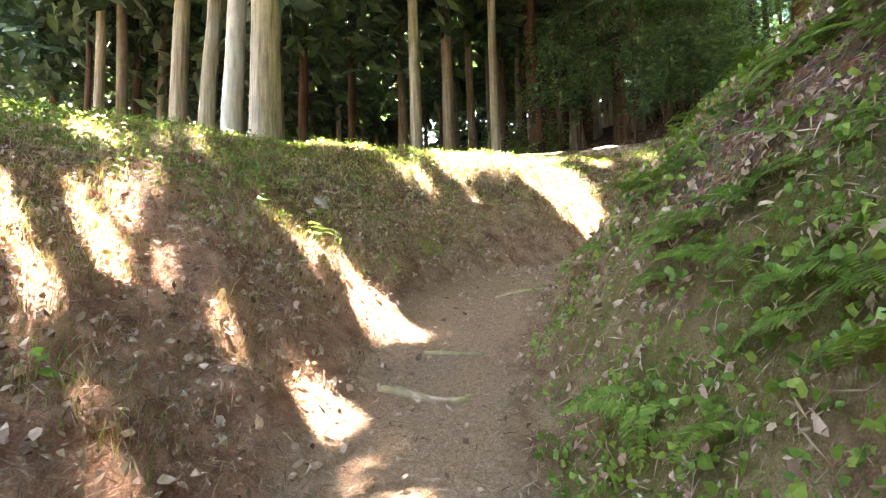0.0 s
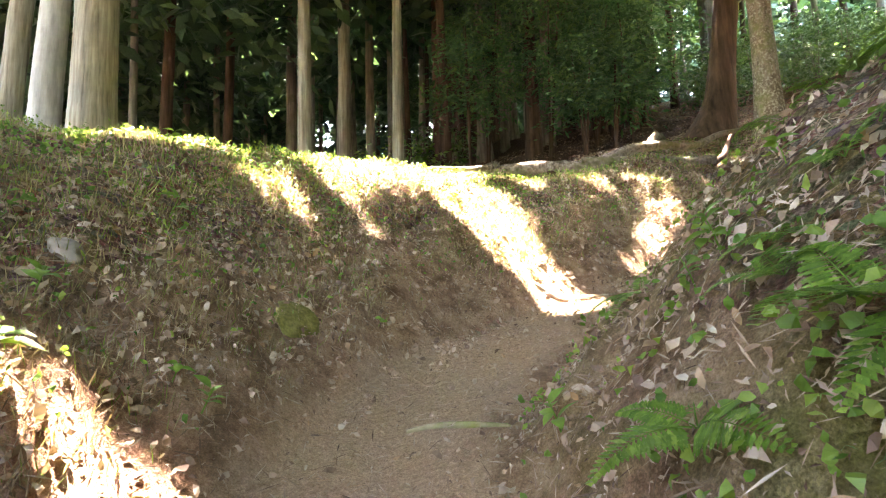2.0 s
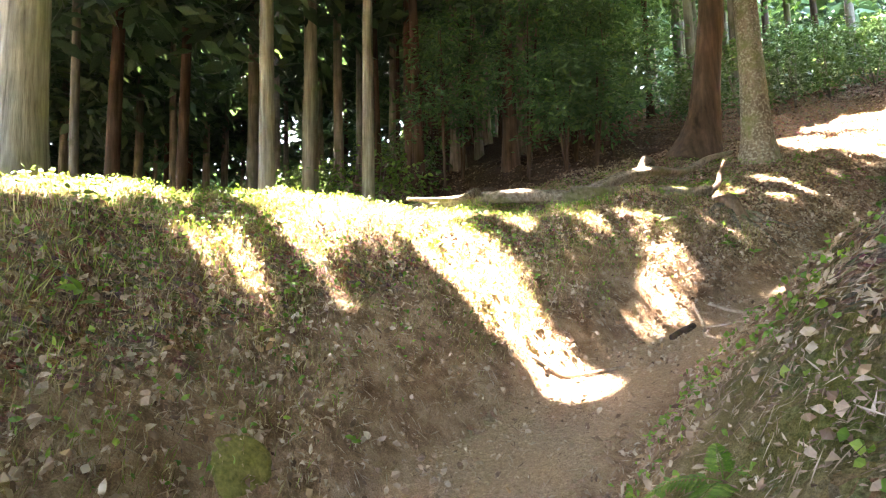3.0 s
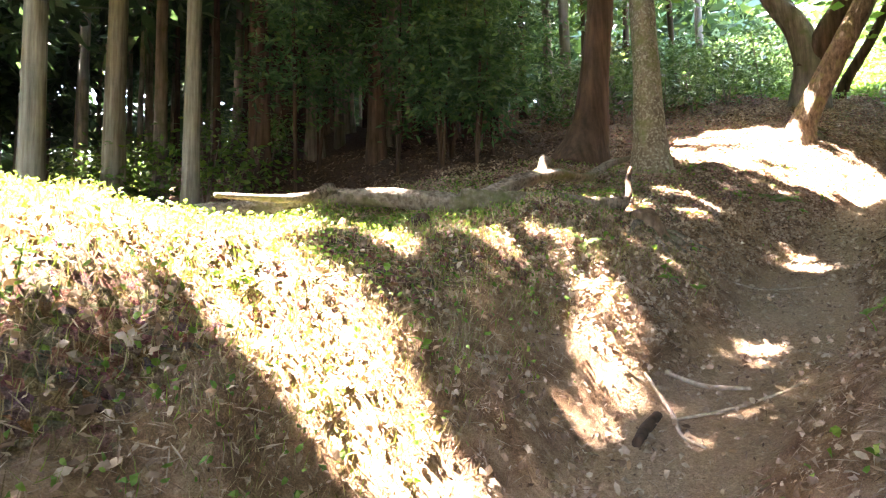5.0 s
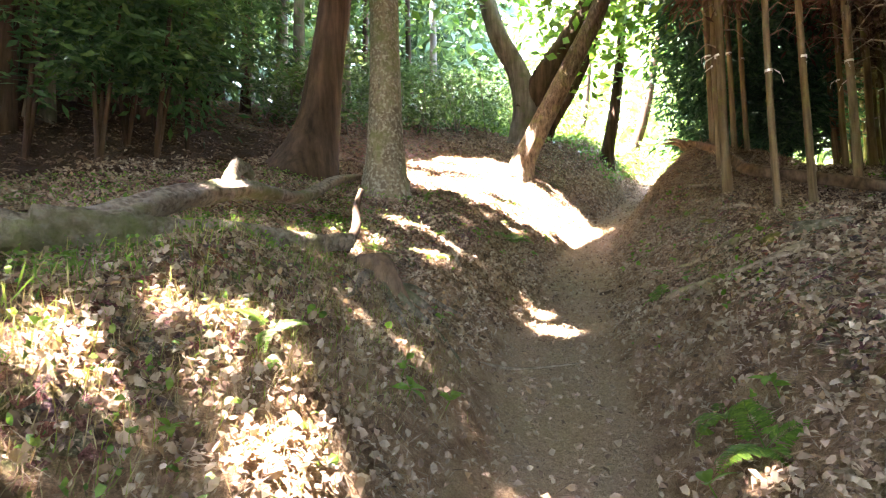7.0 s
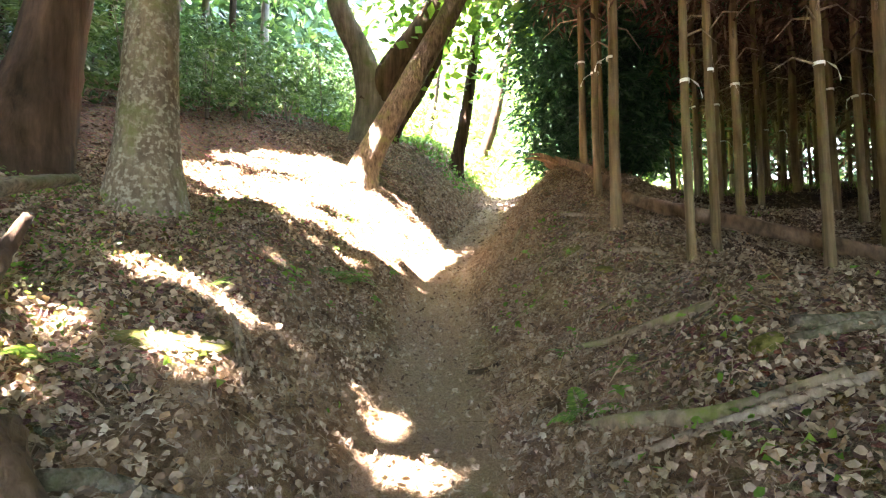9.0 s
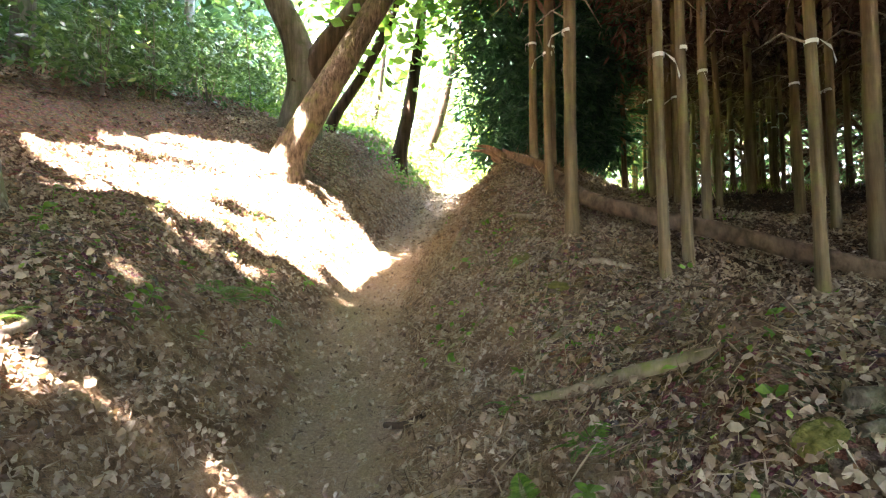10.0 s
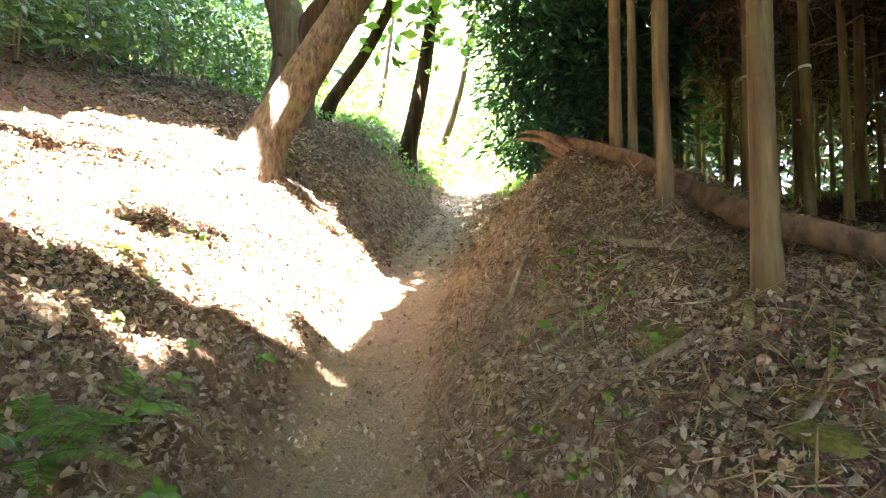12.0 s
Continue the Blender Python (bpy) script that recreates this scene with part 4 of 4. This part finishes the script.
log = thing("rotten_log", 10.75, 5.8, surf(10.75, 5.8), "long decaying reddish-brown log with a splintered raised end under the cedars", "log")
zz = [surf(12.15, 6.75) + 0.16, surf(11.4, 6.25) + 0.08, 5.28, 5.07, 4.70, surf(9.3, 3.6) + 0.07, surf(8.9, 2.6) + 0.07]
branch_of(log, "trunk", [(12.15, 6.75, zz[0]), (11.4, 6.25, zz[1]), (10.8, 5.93, zz[2]), (10.35, 5.72, zz[3]), (9.84, 4.73, zz[4]), (9.3, 3.6, zz[5]), (8.9, 2.6, zz[6])], [0.04, 0.055, 0.065, 0.07, 0.075, 0.08, 0.08], M_ROT, 8, 16)
for i in range(7):
    a = gh.normal(0, 0.09, 3)
    branch_of(log, "splinter", [(12.0 + a[0], 6.6 + a[1], zz[0] - 0.14 + a[2] * 0.5), (12.2 + a[0], 6.85 + a[1], zz[0] + 0.02 + a[2]), (12.42 + a[0] * 2, 7.0 + a[1] * 2, zz[0] + 0.12 + a[2])], [0.045, 0.03, 0.006], M_ROT, 20 + i, 6)

laid("stick", "pale crooked dead branch lying down the bank", [(7.1, 8.5), (6.85, 8.38), (6.62, 8.1), (6.45, 7.9), (6.28, 7.7)], [0.035, 0.028, 0.022, 0.018, 0.014], M_STICK, 0.9, 1)
laid("mossy_log", "moss-covered decaying branch on the bank above the path", [(6.95, 6.35), (6.75, 6.1), (6.56, 5.83), (6.47, 5.6), (6.42, 5.3)], [0.03, 0.05, 0.055, 0.06, 0.05], M_MOSSWOOD, 0.7, 2, "log")
laid("log_piece", "short grey-brown log lying among dead leaves", [(6.85, 5.36), (6.85, 5.2), (6.9, 4.95)], [0.055, 0.06, 0.055], M_LOG, 0.8, 3, "log", 10)
laid("mossy_log", "curved moss-grown branch half buried in the litter", [(7.85, 6.35), (7.75, 6.12), (7.6, 5.9), (7.4, 5.62), (7.38, 5.4)], [0.025, 0.04, 0.045, 0.04, 0.02], M_MOSSWOOD, 0.7, 4, "log")
laid("log_piece", "dark thin log under the plantation cedars", [(8.62, 5.6), (8.55, 5.3), (8.4, 4.9), (8.3, 4.6)], [0.04, 0.045, 0.04, 0.035], M_BARK_DARK, 0.8, 5, "log")
laid("branch", "fallen pale branch lying up the bank", [(6.56, 6.15), (6.4, 5.85), (6.36, 5.6), (6.4, 5.3), (6.55, 5.0)], [0.02, 0.028, 0.03, 0.03, 0.02], M_STICK, 0.9, 6)
laid("branch", "fallen pale branch at the foot of the cedars", [(6.72, 5.4), (6.75, 5.1), (6.8, 4.8), (6.85, 4.5)], [0.025, 0.035, 0.035, 0.025], M_LOG, 0.9, 7)
laid("root", "worn root crossing the footpath", [(-0.32, 2.62), (-0.2, 2.58), (-0.05, 2.5), (0.1, 2.46)], [0.03, 0.04, 0.035, 0.02], M_MOSSWOOD, 0.25, 8, "root")
laid("root", "worn root crossing the footpath", [(-0.12, 3.08), (0.02, 3.03), (0.2, 2.92)], [0.02, 0.028, 0.015], M_MOSSWOOD, 0.3, 9, "root")
laid("root", "worn root crossing the footpath", [(0.38, 4.05), (0.5, 4.0), (0.62, 3.88), (0.75, 3.82)], [0.015, 0.022, 0.02, 0.012], M_MOSSWOOD, 0.3, 10, "root")
laid("log_piece", "short dark bark-covered log on the path", [(2.87, 6.03), (3.0, 6.09), (3.16, 6.14)], [0.035, 0.04, 0.035], M_BARK_DARK, 0.8, 11, "log", 10)
laid("stick", "thin bent stick on the path", [(3.36, 6.38), (3.22, 6.1), (3.1, 5.95), (3.06, 5.8)], [0.014, 0.018, 0.016, 0.012], M_STICK, 0.9, 12)
laid("stick", "long thin stick across the path", [(3.2, 6.06), (3.45, 5.95), (3.72, 5.83), (3.9, 5.8)], [0.012, 0.014, 0.012, 0.008], M_STICK, 0.9, 13)
laid("stick", "fallen pale branch at the foot of the bank", [(1.65, 5.9), (1.85, 5.83), (2.1, 5.79), (2.3, 5.8)], [0.018, 0.022, 0.02, 0.012], M_STICK, 0.9, 14)
laid("stick", "weathered stick across the path", [(3.5, 6.36), (3.62, 6.18), (3.76, 6.0)], [0.016, 0.02, 0.016], M_STICK, 0.9, 15)
laid("stick", "thin grey stick leaning on the bank", [(6.95, 8.45), (6.6, 8.1), (6.2, 7.75)], [0.014, 0.014, 0.01], M_STICK, 1.6, 16)
laid("root", "thin wavy root on the path", [(5.2, 7.12), (5.45, 7.1), (5.75, 7.02), (6.05, 6.7)], [0.010, 0.014, 0.012, 0.006], M_STICK, 0.5, 17, "root")
laid("stick", "charred dark stick on the path", [(8.1, 7.15), (8.05, 7.03), (8.04, 6.9)], [0.025, 0.03, 0.02], M_BARK_DARK, 0.8, 18)
for i, pts in enumerate([[(10.4, 7.3), (10.55, 7.05), (10.6, 6.8), (10.52, 6.45)], [(10.66, 6.84), (10.5, 6.5), (10.25, 6.17)], [(9.45, 7.08), (9.7, 7.12), (9.85, 7.08), (9.95, 6.85), (10.1, 6.6)], [(9.42, 6.98), (9.55, 6.78), (9.56, 6.55), (9.6, 6.3)],
                         [(10.0, 7.4), (10.3, 7.2), (10.7, 7.05), (11.2, 6.8)], [(11.0, 7.5), (11.3, 7.2), (11.5, 6.9)], [(8.7, 6.9), (8.9, 6.6), (9.2, 6.3), (9.6, 6.1)], [(9.0, 6.2), (9.15, 5.9), (9.1, 5.6)], [(8.2, 6.4), (8.4, 6.1), (8.3, 5.7)]]):
    n = len(pts)
    laid("root", "exposed brown cedar root on the mound", pts, np.interp(np.linspace(0, 1, n), [0, 0.5, 1], [0.012, 0.026, 0.03]) * (1 + 0.3 * (i % 2)), M_STICK if i % 2 else M_MOSSWOOD, 0.55, 30 + i, "root", 8, 0.08, "roots on the mound")
for i, pts in enumerate([[(12.8, 10.1), (12.6, 9.85), (12.55, 9.6), (12.7, 9.3)], [(12.85, 10.2), (12.45, 10.25), (12.2, 10.4)], [(12.95, 10.0), (12.95, 9.7), (13.0, 9.4)], [(13.0, 10.2), (13.4, 10.1), (13.7, 9.9)]]):
    laid("root", "thick exposed root at the foot of the leaning tree", pts, np.linspace(0.11, 0.04, len(pts)), M_BARK_LEAN, 0.4, 50 + i, "root", 10, 0.08, "roots of the leaning tree")


def normal_at(x, y):
    e = 0.12
    n = Vector((surf(x - e, y) - surf(x + e, y), surf(x, y - e) - surf(x, y + e), 2 * e))
    return n.normalized()


def crag(name, label, x, y, size, mat, seed, category="stone", squash=0.6):
    bm = bmesh.new()
    bmesh.ops.create_icosphere(bm, subdivisions=3, radius=1)
    gen = np.random.default_rng(seed)
    o = Vector(gen.uniform(0, 50, 3))
    for vert in bm.verts:
        k = 1 + 0.35 * noise.noise(vert.co * 1.1 + o) + 0.16 * noise.noise(vert.co * 3.0 + o)
        vert.co = Vector((vert.co.x * size[0] * k, vert.co.y * size[1] * k, vert.co.z * size[2] * k))
    me = bpy.data.meshes.new(name)
    bm.to_mesh(me)
    bm.free()
    me.polygons.foreach_set("use_smooth", np.ones(len(me.polygons), bool))
    me.materials.append(mat)
    ob = new(name, me)
    ob.location = (x, y, surf(x, y) + size[2] * 0.2)
    ob.rotation_mode = "QUATERNION"
    ob.rotation_quaternion = Vector((0, 0, 1)).rotation_difference(normal_at(x, y)) @ Euler((0, 0, gen.uniform(0, 6))).to_quaternion()
    return tagged(ob, label, category)


crag("stone", "pale flat stone in the earth bank", -0.91, 4.08, (0.075, 0.055, 0.035), M_STONE, 1)
crag("stone", "white pebble on the footpath", 9.2, 7.76, (0.035, 0.03, 0.02), M_STONE, 2)
crag("mossy_stone", "flat green mossy stone among dead leaves", 9.7, 6.45, (0.15, 0.10, 0.03), M_MOSS, 3)
crag("mossy_stone", "green mossy stone in the litter", 8.9, 6.15, (0.11, 0.08, 0.03), M_MOSS, 4)
crag("mossy_stone", "low mossy stone beside a log piece", 6.72, 5.5, (0.08, 0.05, 0.025), M_MOSS, 5)
crag("moss_cushion", "thick yellow-green moss cushion on the bank", 6.15, 8.1, (0.28, 0.20, 0.02), M_MOSS, 6, "moss")
crag("moss_cushion", "yellow-green moss patch on the bank", -0.1, 4.68, (0.15, 0.12, 0.03), M_MOSS, 7, "moss")
crag("stump", "small dark broken stump on the terrace", 2.0, 7.75, (0.09, 0.08, 0.13), M_BARK_DARK, 9, "stump")
crag("stump", "small dark broken stump on the terrace", 2.55, 7.65, (0.11, 0.09, 0.08), M_BARK_DARK, 10, "stump")
crag("stump", "sawn-off splintered orange stump beside the leaning tree", 12.45, 10.15, (0.22, 0.20, 0.14), M_ROT, 11, "stump")

stump_ob = laid("stump", "rotten crumbling tree stump in the edge of the bank", [(5.1, 7.8), (5.1, 7.8), (5.11, 7.81), (5.12, 7.82)], [0.34, 0.27, 0.22, 0.16], M_ROT, 0, 8, "stump", 22, 0.10, "", 4, [surf(5.1, 7.8) - 0.25, surf(5.1, 7.8) - 0.05, surf(5.1, 7.8) + 0.08, surf(5.1, 7.8) + 0.15])
for i in range(5):
    a = 3.6 + i * 0.55
    pts = [(5.1 + math.cos(a) * r, 7.8 + math.sin(a) * r) for r in (0.16, 0.32, 0.5, 0.7)]
    laid("root", "decaying root spreading from the rotten stump", pts, [0.06, 0.045, 0.03, 0.015], M_LOG, 0.4, 90 + i, "root", 8, 0.1, "roots of the stump")


# ---- ferns and herbs ----
def frond_mesh(length, seed, pairs=20):
    gen = np.random.default_rng(seed)
    t = np.linspace(0.16, 0.98, pairs)
    p = np.stack([t * length, 0 * t, length * (0.55 * t - 0.62 * t * t)], 1)
    shape = length * 0.36 * (1 - t) ** 0.75 * np.minimum(1, 0.55 + t * 2.2) + 0.012
    at, way, size, wide = [], [], [], []
    for side in (-1, 1):
        for q, s in zip(p, shape):
            d = np.array((0.42, side, -0.16 + gen.normal(0, 0.06)))
            at.append(q)
            way.append(d)
            size.append(s)
            wide.append(0.026 * length / 0.45 + 0.006)
            for u in (0.3, 0.5, 0.68, 0.84):
                for e in (-1, 1):
                    at.append(q + d / np.linalg.norm(d) * s * u)
                    way.append(np.array((0.35 + e * 0.9, side * 0.6, -0.1)))
                    size.append(s * 0.24 * (1.15 - u))
                    wide.append(s * 0.13 * (1.2 - u) + 0.004)
    at, way = np.array(at), np.array(way)
    v, f = blades(at, way, np.tile((0.0, 0, 1), (len(at), 1)), np.array(size), np.array(wide), 0.1)
    tl = np.linspace(0, 1, 8)
    sv, sf = tube(np.stack([tl * length, 0 * tl, length * (0.55 * tl - 0.62 * tl * tl)], 1), 0.0035 * (1.1 - tl), 4, 0, 0, False)
    sf = np.vstack([sf[:, [0, 1, 2]], sf[:, [0, 2, 3]]])
    return mesh_from("frond", *join([(v, f), (sv, sf)]), M_FERN, False)


FRONDS = [frond_mesh(l, i) for i, l in enumerate((0.30, 0.36, 0.42, 0.48))]


def fern(x, y, fronds, scale, seed, label="bright green fern growing on the earth bank", group="ferns on the bank"):
    gen = np.random.default_rng(seed)
    plant = thing("fern", x, y, surf(x, y) + 0.01, label, "fern", group)
    n = normal_at(x, y)
    tilt = Vector((0, 0, 1)).rotation_difference((n + Vector((0, 0, 1.0))).normalized())
    plant.rotation_mode = "QUATERNION"
    plant.rotation_quaternion = tilt
    plant.scale = (scale, scale, scale)
    a0 = gen.uniform(0, 6.28)
    for i in range(fronds):
        o = new("frond", FRONDS[int(gen.integers(4))])
        o.parent = plant
        o.rotation_euler = (gen.normal(0, 0.15), gen.uniform(-0.45, 0.15), a0 + i * 6.283 / fronds + gen.normal(0, 0.25))


gq = np.random.default_rng(44)
FERNS = [(8.54, 8.48, 1.0), (9.03, 8.52, 0.7), (8.55, 8.55, 1.1), (4.57, 5.5, 0.8), (4.92, 5.67, 0.7), (6.99, 6.28, 0.8), (7.8, 6.42, 0.5), (7.23, 6.09, 0.6), (3.71, 7.19, 0.7), (5.6, 8.15, 0.6), (7.0, 8.6, 0.6)]
for i, (x, y, s) in enumerate(FERNS):
    fern(x, y, 5, s * 0.75, 500 + i, "small green fern beside the footpath", "ferns by the path")
count = 0
while count < 50:
    y = gq.uniform(0.9, 4.9)
    d = gq.uniform(0.75, 2.0)
    i = int(np.argmin(np.abs(LINE[:60, 1] - y)))
    x, y = LINE[i, 0] + ALONG[i, 1] * d, LINE[i, 1] - ALONG[i, 0] * d
    if x > 3.4 or (y > 2.9 and gq.uniform() < 0.8):
        continue
    fern(x, y, int(gq.integers(3, 6)), gq.uniform(0.4, 0.66), 600 + count)
    count += 1


def leaf_mesh(length, width, seed):
    t = np.linspace(0, 1, 7)
    w = width * np.sin(np.clip(t, 0, 1) ** 0.8 * math.pi) * 0.5
    z = 0.35 * length * t * (1 - t) - 0.06 * length * t
    x = t * length
    v = np.concatenate([np.stack([x, -w, z + w * 0.25], 1), np.stack([x, 0 * x, z], 1), np.stack([x, w, z + w * 0.25], 1)])
    f = [(i + r * 7, i + 1 + r * 7, i + 1 + (r + 1) * 7, i + (r + 1) * 7) for r in range(2) for i in range(6)]
    return mesh_from("leaf", v, np.array(f), M_FERN)


LEAVES = [leaf_mesh(0.075, 0.042, 1), leaf_mesh(0.055, 0.036, 2), leaf_mesh(0.09, 0.045, 3)]


def herb(x, y, leaves, scale, seed, label="small green broad-leaved plant on the bank", group="herbs on the bank"):
    gen = np.random.default_rng(seed)
    plant = thing("herb", x, y, surf(x, y), label, "plant", group)
    n = normal_at(x, y)
    plant.rotation_mode = "QUATERNION"
    plant.rotation_quaternion = Vector((0, 0, 1)).rotation_difference((n + Vector((0, 0, 1.0))).normalized())
    plant.scale = (scale, scale, scale)
    bar("stem", [(0, 0, -0.02), (0.01, 0, 0.05), (0.015, 0.01, 0.11)], [0.004, 0.003, 0.002], M_FERN, plant, "", 4, 0, 0, 0)
    for i in range(leaves):
        o = new("leaf", LEAVES[int(gen.integers(3))])
        o.parent = plant
        o.location = (0.01, 0.004, gen.uniform(0.04, 0.11))
        o.rotation_euler = (gen.normal(0, 0.25), gen.uniform(-0.5, 0.25), i * 2.4 + gen.normal(0, 0.3))


count = 0
while count < 95:
    i = int(gq.integers(38, 150))
    side = 1 if gq.uniform() < 0.62 else -1
    d = side * gq.uniform(0.5, 2.3)
    x, y = LINE[i, 0] - ALONG[i, 1] * d, LINE[i, 1] + ALONG[i, 0] * d
    if x > 11.5:
        continue
    herb(x, y, int(gq.integers(4, 8)), gq.uniform(0.5, 1.15), 800 + count)
    count += 1
herb(-0.84, 3.45, 7, 1.4, 990, "pale broad-leaved plant on the red earth bank")

# ---- litter, grass and low herbs ----
def scatter(n, x0, x1, y0, y1, weight, seed):
    gen = np.random.default_rng(seed)
    x, y = gen.uniform(x0, x1, n), gen.uniform(y0, y1, n)
    d, v = across(x, y)
    k = gen.uniform(0, 1, n) < weight(x, y, d, v)
    x, y = x[k], y[k]
    e = 0.05
    z = surface(x, y)
    nor = np.stack([-(surface(x + e, y) - z) / e, -(surface(x, y + e) - z) / e, np.ones(len(x))], 1)
    nor /= np.linalg.norm(nor, axis=1)[:, None]
    return gen, np.stack([x, y, z], 1), nor


def flat_leaves(name, label, category, got, length, width, mat, tilt, lift, kind="stuff"):
    gen, at, nor = got
    n = len(at)
    w = gen.normal(0, 1, (n, 3))
    w -= (w * nor).sum(1)[:, None] * nor
    w /= np.linalg.norm(w, axis=1)[:, None]
    w += nor * gen.uniform(-tilt * 0.2, tilt, n)[:, None]
    nn = nor + gen.normal(0, tilt * 0.6, (n, 3))
    s = gen.uniform(0.55, 1.35, n)
    base = at + nor * (lift * gen.uniform(0.2, 1, n))[:, None]
    if width / length > 0.4 and length < 0.06:
        v, f = curled(base, w, nn, length * s, width * s * gen.uniform(0.8, 1.3, n), gen)
    else:
        v, f = blades(base, w, nn, length * s, width * s * gen.uniform(0.7, 1.2, n), 0.25)
    return tagged(piece(name, v, f, mat, None, "", False), label, category, "", kind)


def on_banks(x, y, d, v):
    a = np.abs(d)
    return np.clip(0.26 + 0.74 * smooth((a - v[:, 3] * 0.8) / 0.5), 0, 1) * (0.45 + 0.55 * (value_noise(x, y, 0.6, 31) > -0.3)) * np.where((d < 0) & (y < 5.6) & (x < 4), 0.22, 1) * np.where((d > 0) & (y < 5), 0.35, 1) * np.where((d > 0.4) & (x < 3.0) & (y > 5), 0.35, 1)


flat_leaves("leaf_litter", "dry brown and grey fallen leaves covering the banks", "fallen leaves", scatter(240000, -3, 13, 0.8, 11.5, on_banks, 51), 0.043, 0.023, M_LITTER, 0.75, 0.018)
flat_leaves("leaf_litter", "dry brown fallen leaves on the forest floor, darkened for shade", "fallen leaves", scatter(40000, 5, 20, -3, 6, lambda x, y, d, v: (d < -1.6) * 0.9, 52), 0.05, 0.026, M_LITTER_CEDAR_SHADED, 0.75, 0.018)
flat_leaves("leaf_litter", "fallen leaves on the shaded hillside, coloured darker for shade", "fallen leaves", scatter(22000, 2, 17, 9, 17, lambda x, y, d, v: (d > 2.6) * 0.9, 53), 0.075, 0.04, M_LITTER_CEDAR_SHADED, 0.5, 0.02)
flat_leaves("leaf_litter", "dry fallen leaves on the far banks of the path", "fallen leaves", scatter(30000, 13, 22, 6.5, 12.5, lambda x, y, d, v: 0.35 + 0.65 * (np.abs(d) > 0.35), 60), 0.07, 0.036, M_LITTER, 0.7, 0.02)
flat_leaves("leaf_crumbs", "small crumbled bits of dead leaf and bark on the soil", "fallen leaves", scatter(190000, -3, 12.5, 0.8, 10, lambda x, y, d, v: (0.25 + 0.75 * smooth((np.abs(d) - 0.3) / 0.4)) * (0.35 + 0.65 * (value_noise(x, y, 0.3, 71) > -0.2)), 64), 0.024, 0.009, M_LITTER, 0.8, 0.012)
flat_leaves("needle_litter", "thin dry needles and twigs on the soil", "fallen needles", scatter(95000, -3, 13, 0.8, 10.5, lambda x, y, d, v: 0.35 + 0.65 * smooth((np.abs(d) - 0.3) / 0.4), 54), 0.08, 0.005, M_LITTER, 0.3, 0.012)

flat_leaves("dry_straw", "dry brown needles and thin twigs covering the mound", "fallen needles", scatter(26000, 7.0, 13.2, 5.2, 8.0, lambda x, y, d, v: (d < -0.35) * (0.3 + 0.7 * smooth((x - 8.5) / 2)), 59), 0.17, 0.007, M_STRAW_DRY, 0.35, 0.03)


def terrace(x, y, d, v):
    crest = smooth((d - 1.1) / 0.7) * (x < 7.5) * (1 - 0.85 * smooth((d - 4.2) / 1.5))
    slope = 0.3 * smooth((d - 0.5) / 0.4) * (x < 3.5)
    return np.clip(crest * np.where(x > 2.8, 0.45, 1) + slope, 0, 1) * (0.35 + 0.65 * (value_noise(x, y, 0.5, 33) > -0.25))


flat_leaves("ground_herbs", "low green leafy ground cover on the terrace edge", "ground cover", scatter(95000, -6, 7.5, 3.0, 11, terrace, 55), 0.031, 0.016, M_HERB, 1.0, 0.09)
flat_leaves("ground_herbs", "low green plants on the mossy bank", "ground cover", scatter(17000, 0.2, 3.2, 0.6, 5.2, lambda x, y, d, v: (d < -0.5) * (0.25 + 0.75 * (value_noise(x, y, 0.35, 35) > 0.0)) * (0.9 - 0.7 * smooth((y - 2.6) / 0.8)), 56), 0.034, 0.022, M_FERN, 0.9, 0.05)
flat_leaves("ground_herbs", "sunlit green weeds along the path at the clearing", "ground cover", scatter(20000, 14.5, 34, 5, 14, lambda x, y, d, v: (np.abs(d) > 0.75) * ((x > 18) | (d > 0.4) & (x > 16.5)) * 0.95, 57), 0.13, 0.07, M_BROAD, 1.0, 0.22)
flat_leaves("ground_herbs", "sparse green seedlings on the banks", "ground cover", scatter(5000, 3, 12, 4, 10, lambda x, y, d, v: (np.abs(d) > 0.5) * (value_noise(x, y, 0.4, 36) > 0.45) * 0.9, 58), 0.05, 0.03, M_FERN, 0.9, 0.06)


def grass(name, label, got, height, width, mat):
    gen, at, nor = got
    n = len(at)
    w = np.tile((0, 0, 1.0), (n, 1)) + 0.4 * nor + gen.normal(0, 0.42, (n, 3))
    s = gen.uniform(0.4, 1.4, n)
    v, f = blades(at - nor * 0.01, w, gen.normal(0, 1, (n, 3)), height * s, np.full(n, width), 0.2)
    return tagged(piece(name, v, f, mat, None, "", False), label, "grass", "", "stuff")


grass("terrace_grass", "bright sunlit grass along the terrace edge", scatter(30000, -6, 5, 3.2, 10, lambda x, y, d, v: smooth((d - 1.2) / 0.5) * (1 - 0.8 * smooth((d - 3.8) / 1.0)) * (0.25 + 0.75 * (value_noise(x, y, 0.5, 37) > -0.1)), 61), 0.10, 0.007, M_GRASS)
grass("bank_grass", "dry wispy grass on the bank", scatter(170000, -3, 5, 1.5, 8, lambda x, y, d, v: smooth((d - 0.45) / 0.4) * (1 - smooth((d - 2.4) / 0.6)) * 0.85 * (0.3 + 0.7 * (value_noise(x, y, 0.4, 39) > -0.2)), 62), 0.075, 0.004, M_STRAW)
grass("clearing_grass", "bright grass at the clearing", scatter(24000, 17, 45, 0, 20, lambda x, y, d, v: (np.abs(d) > 0.7) * 0.9, 63), 0.22, 0.02, M_GRASS)
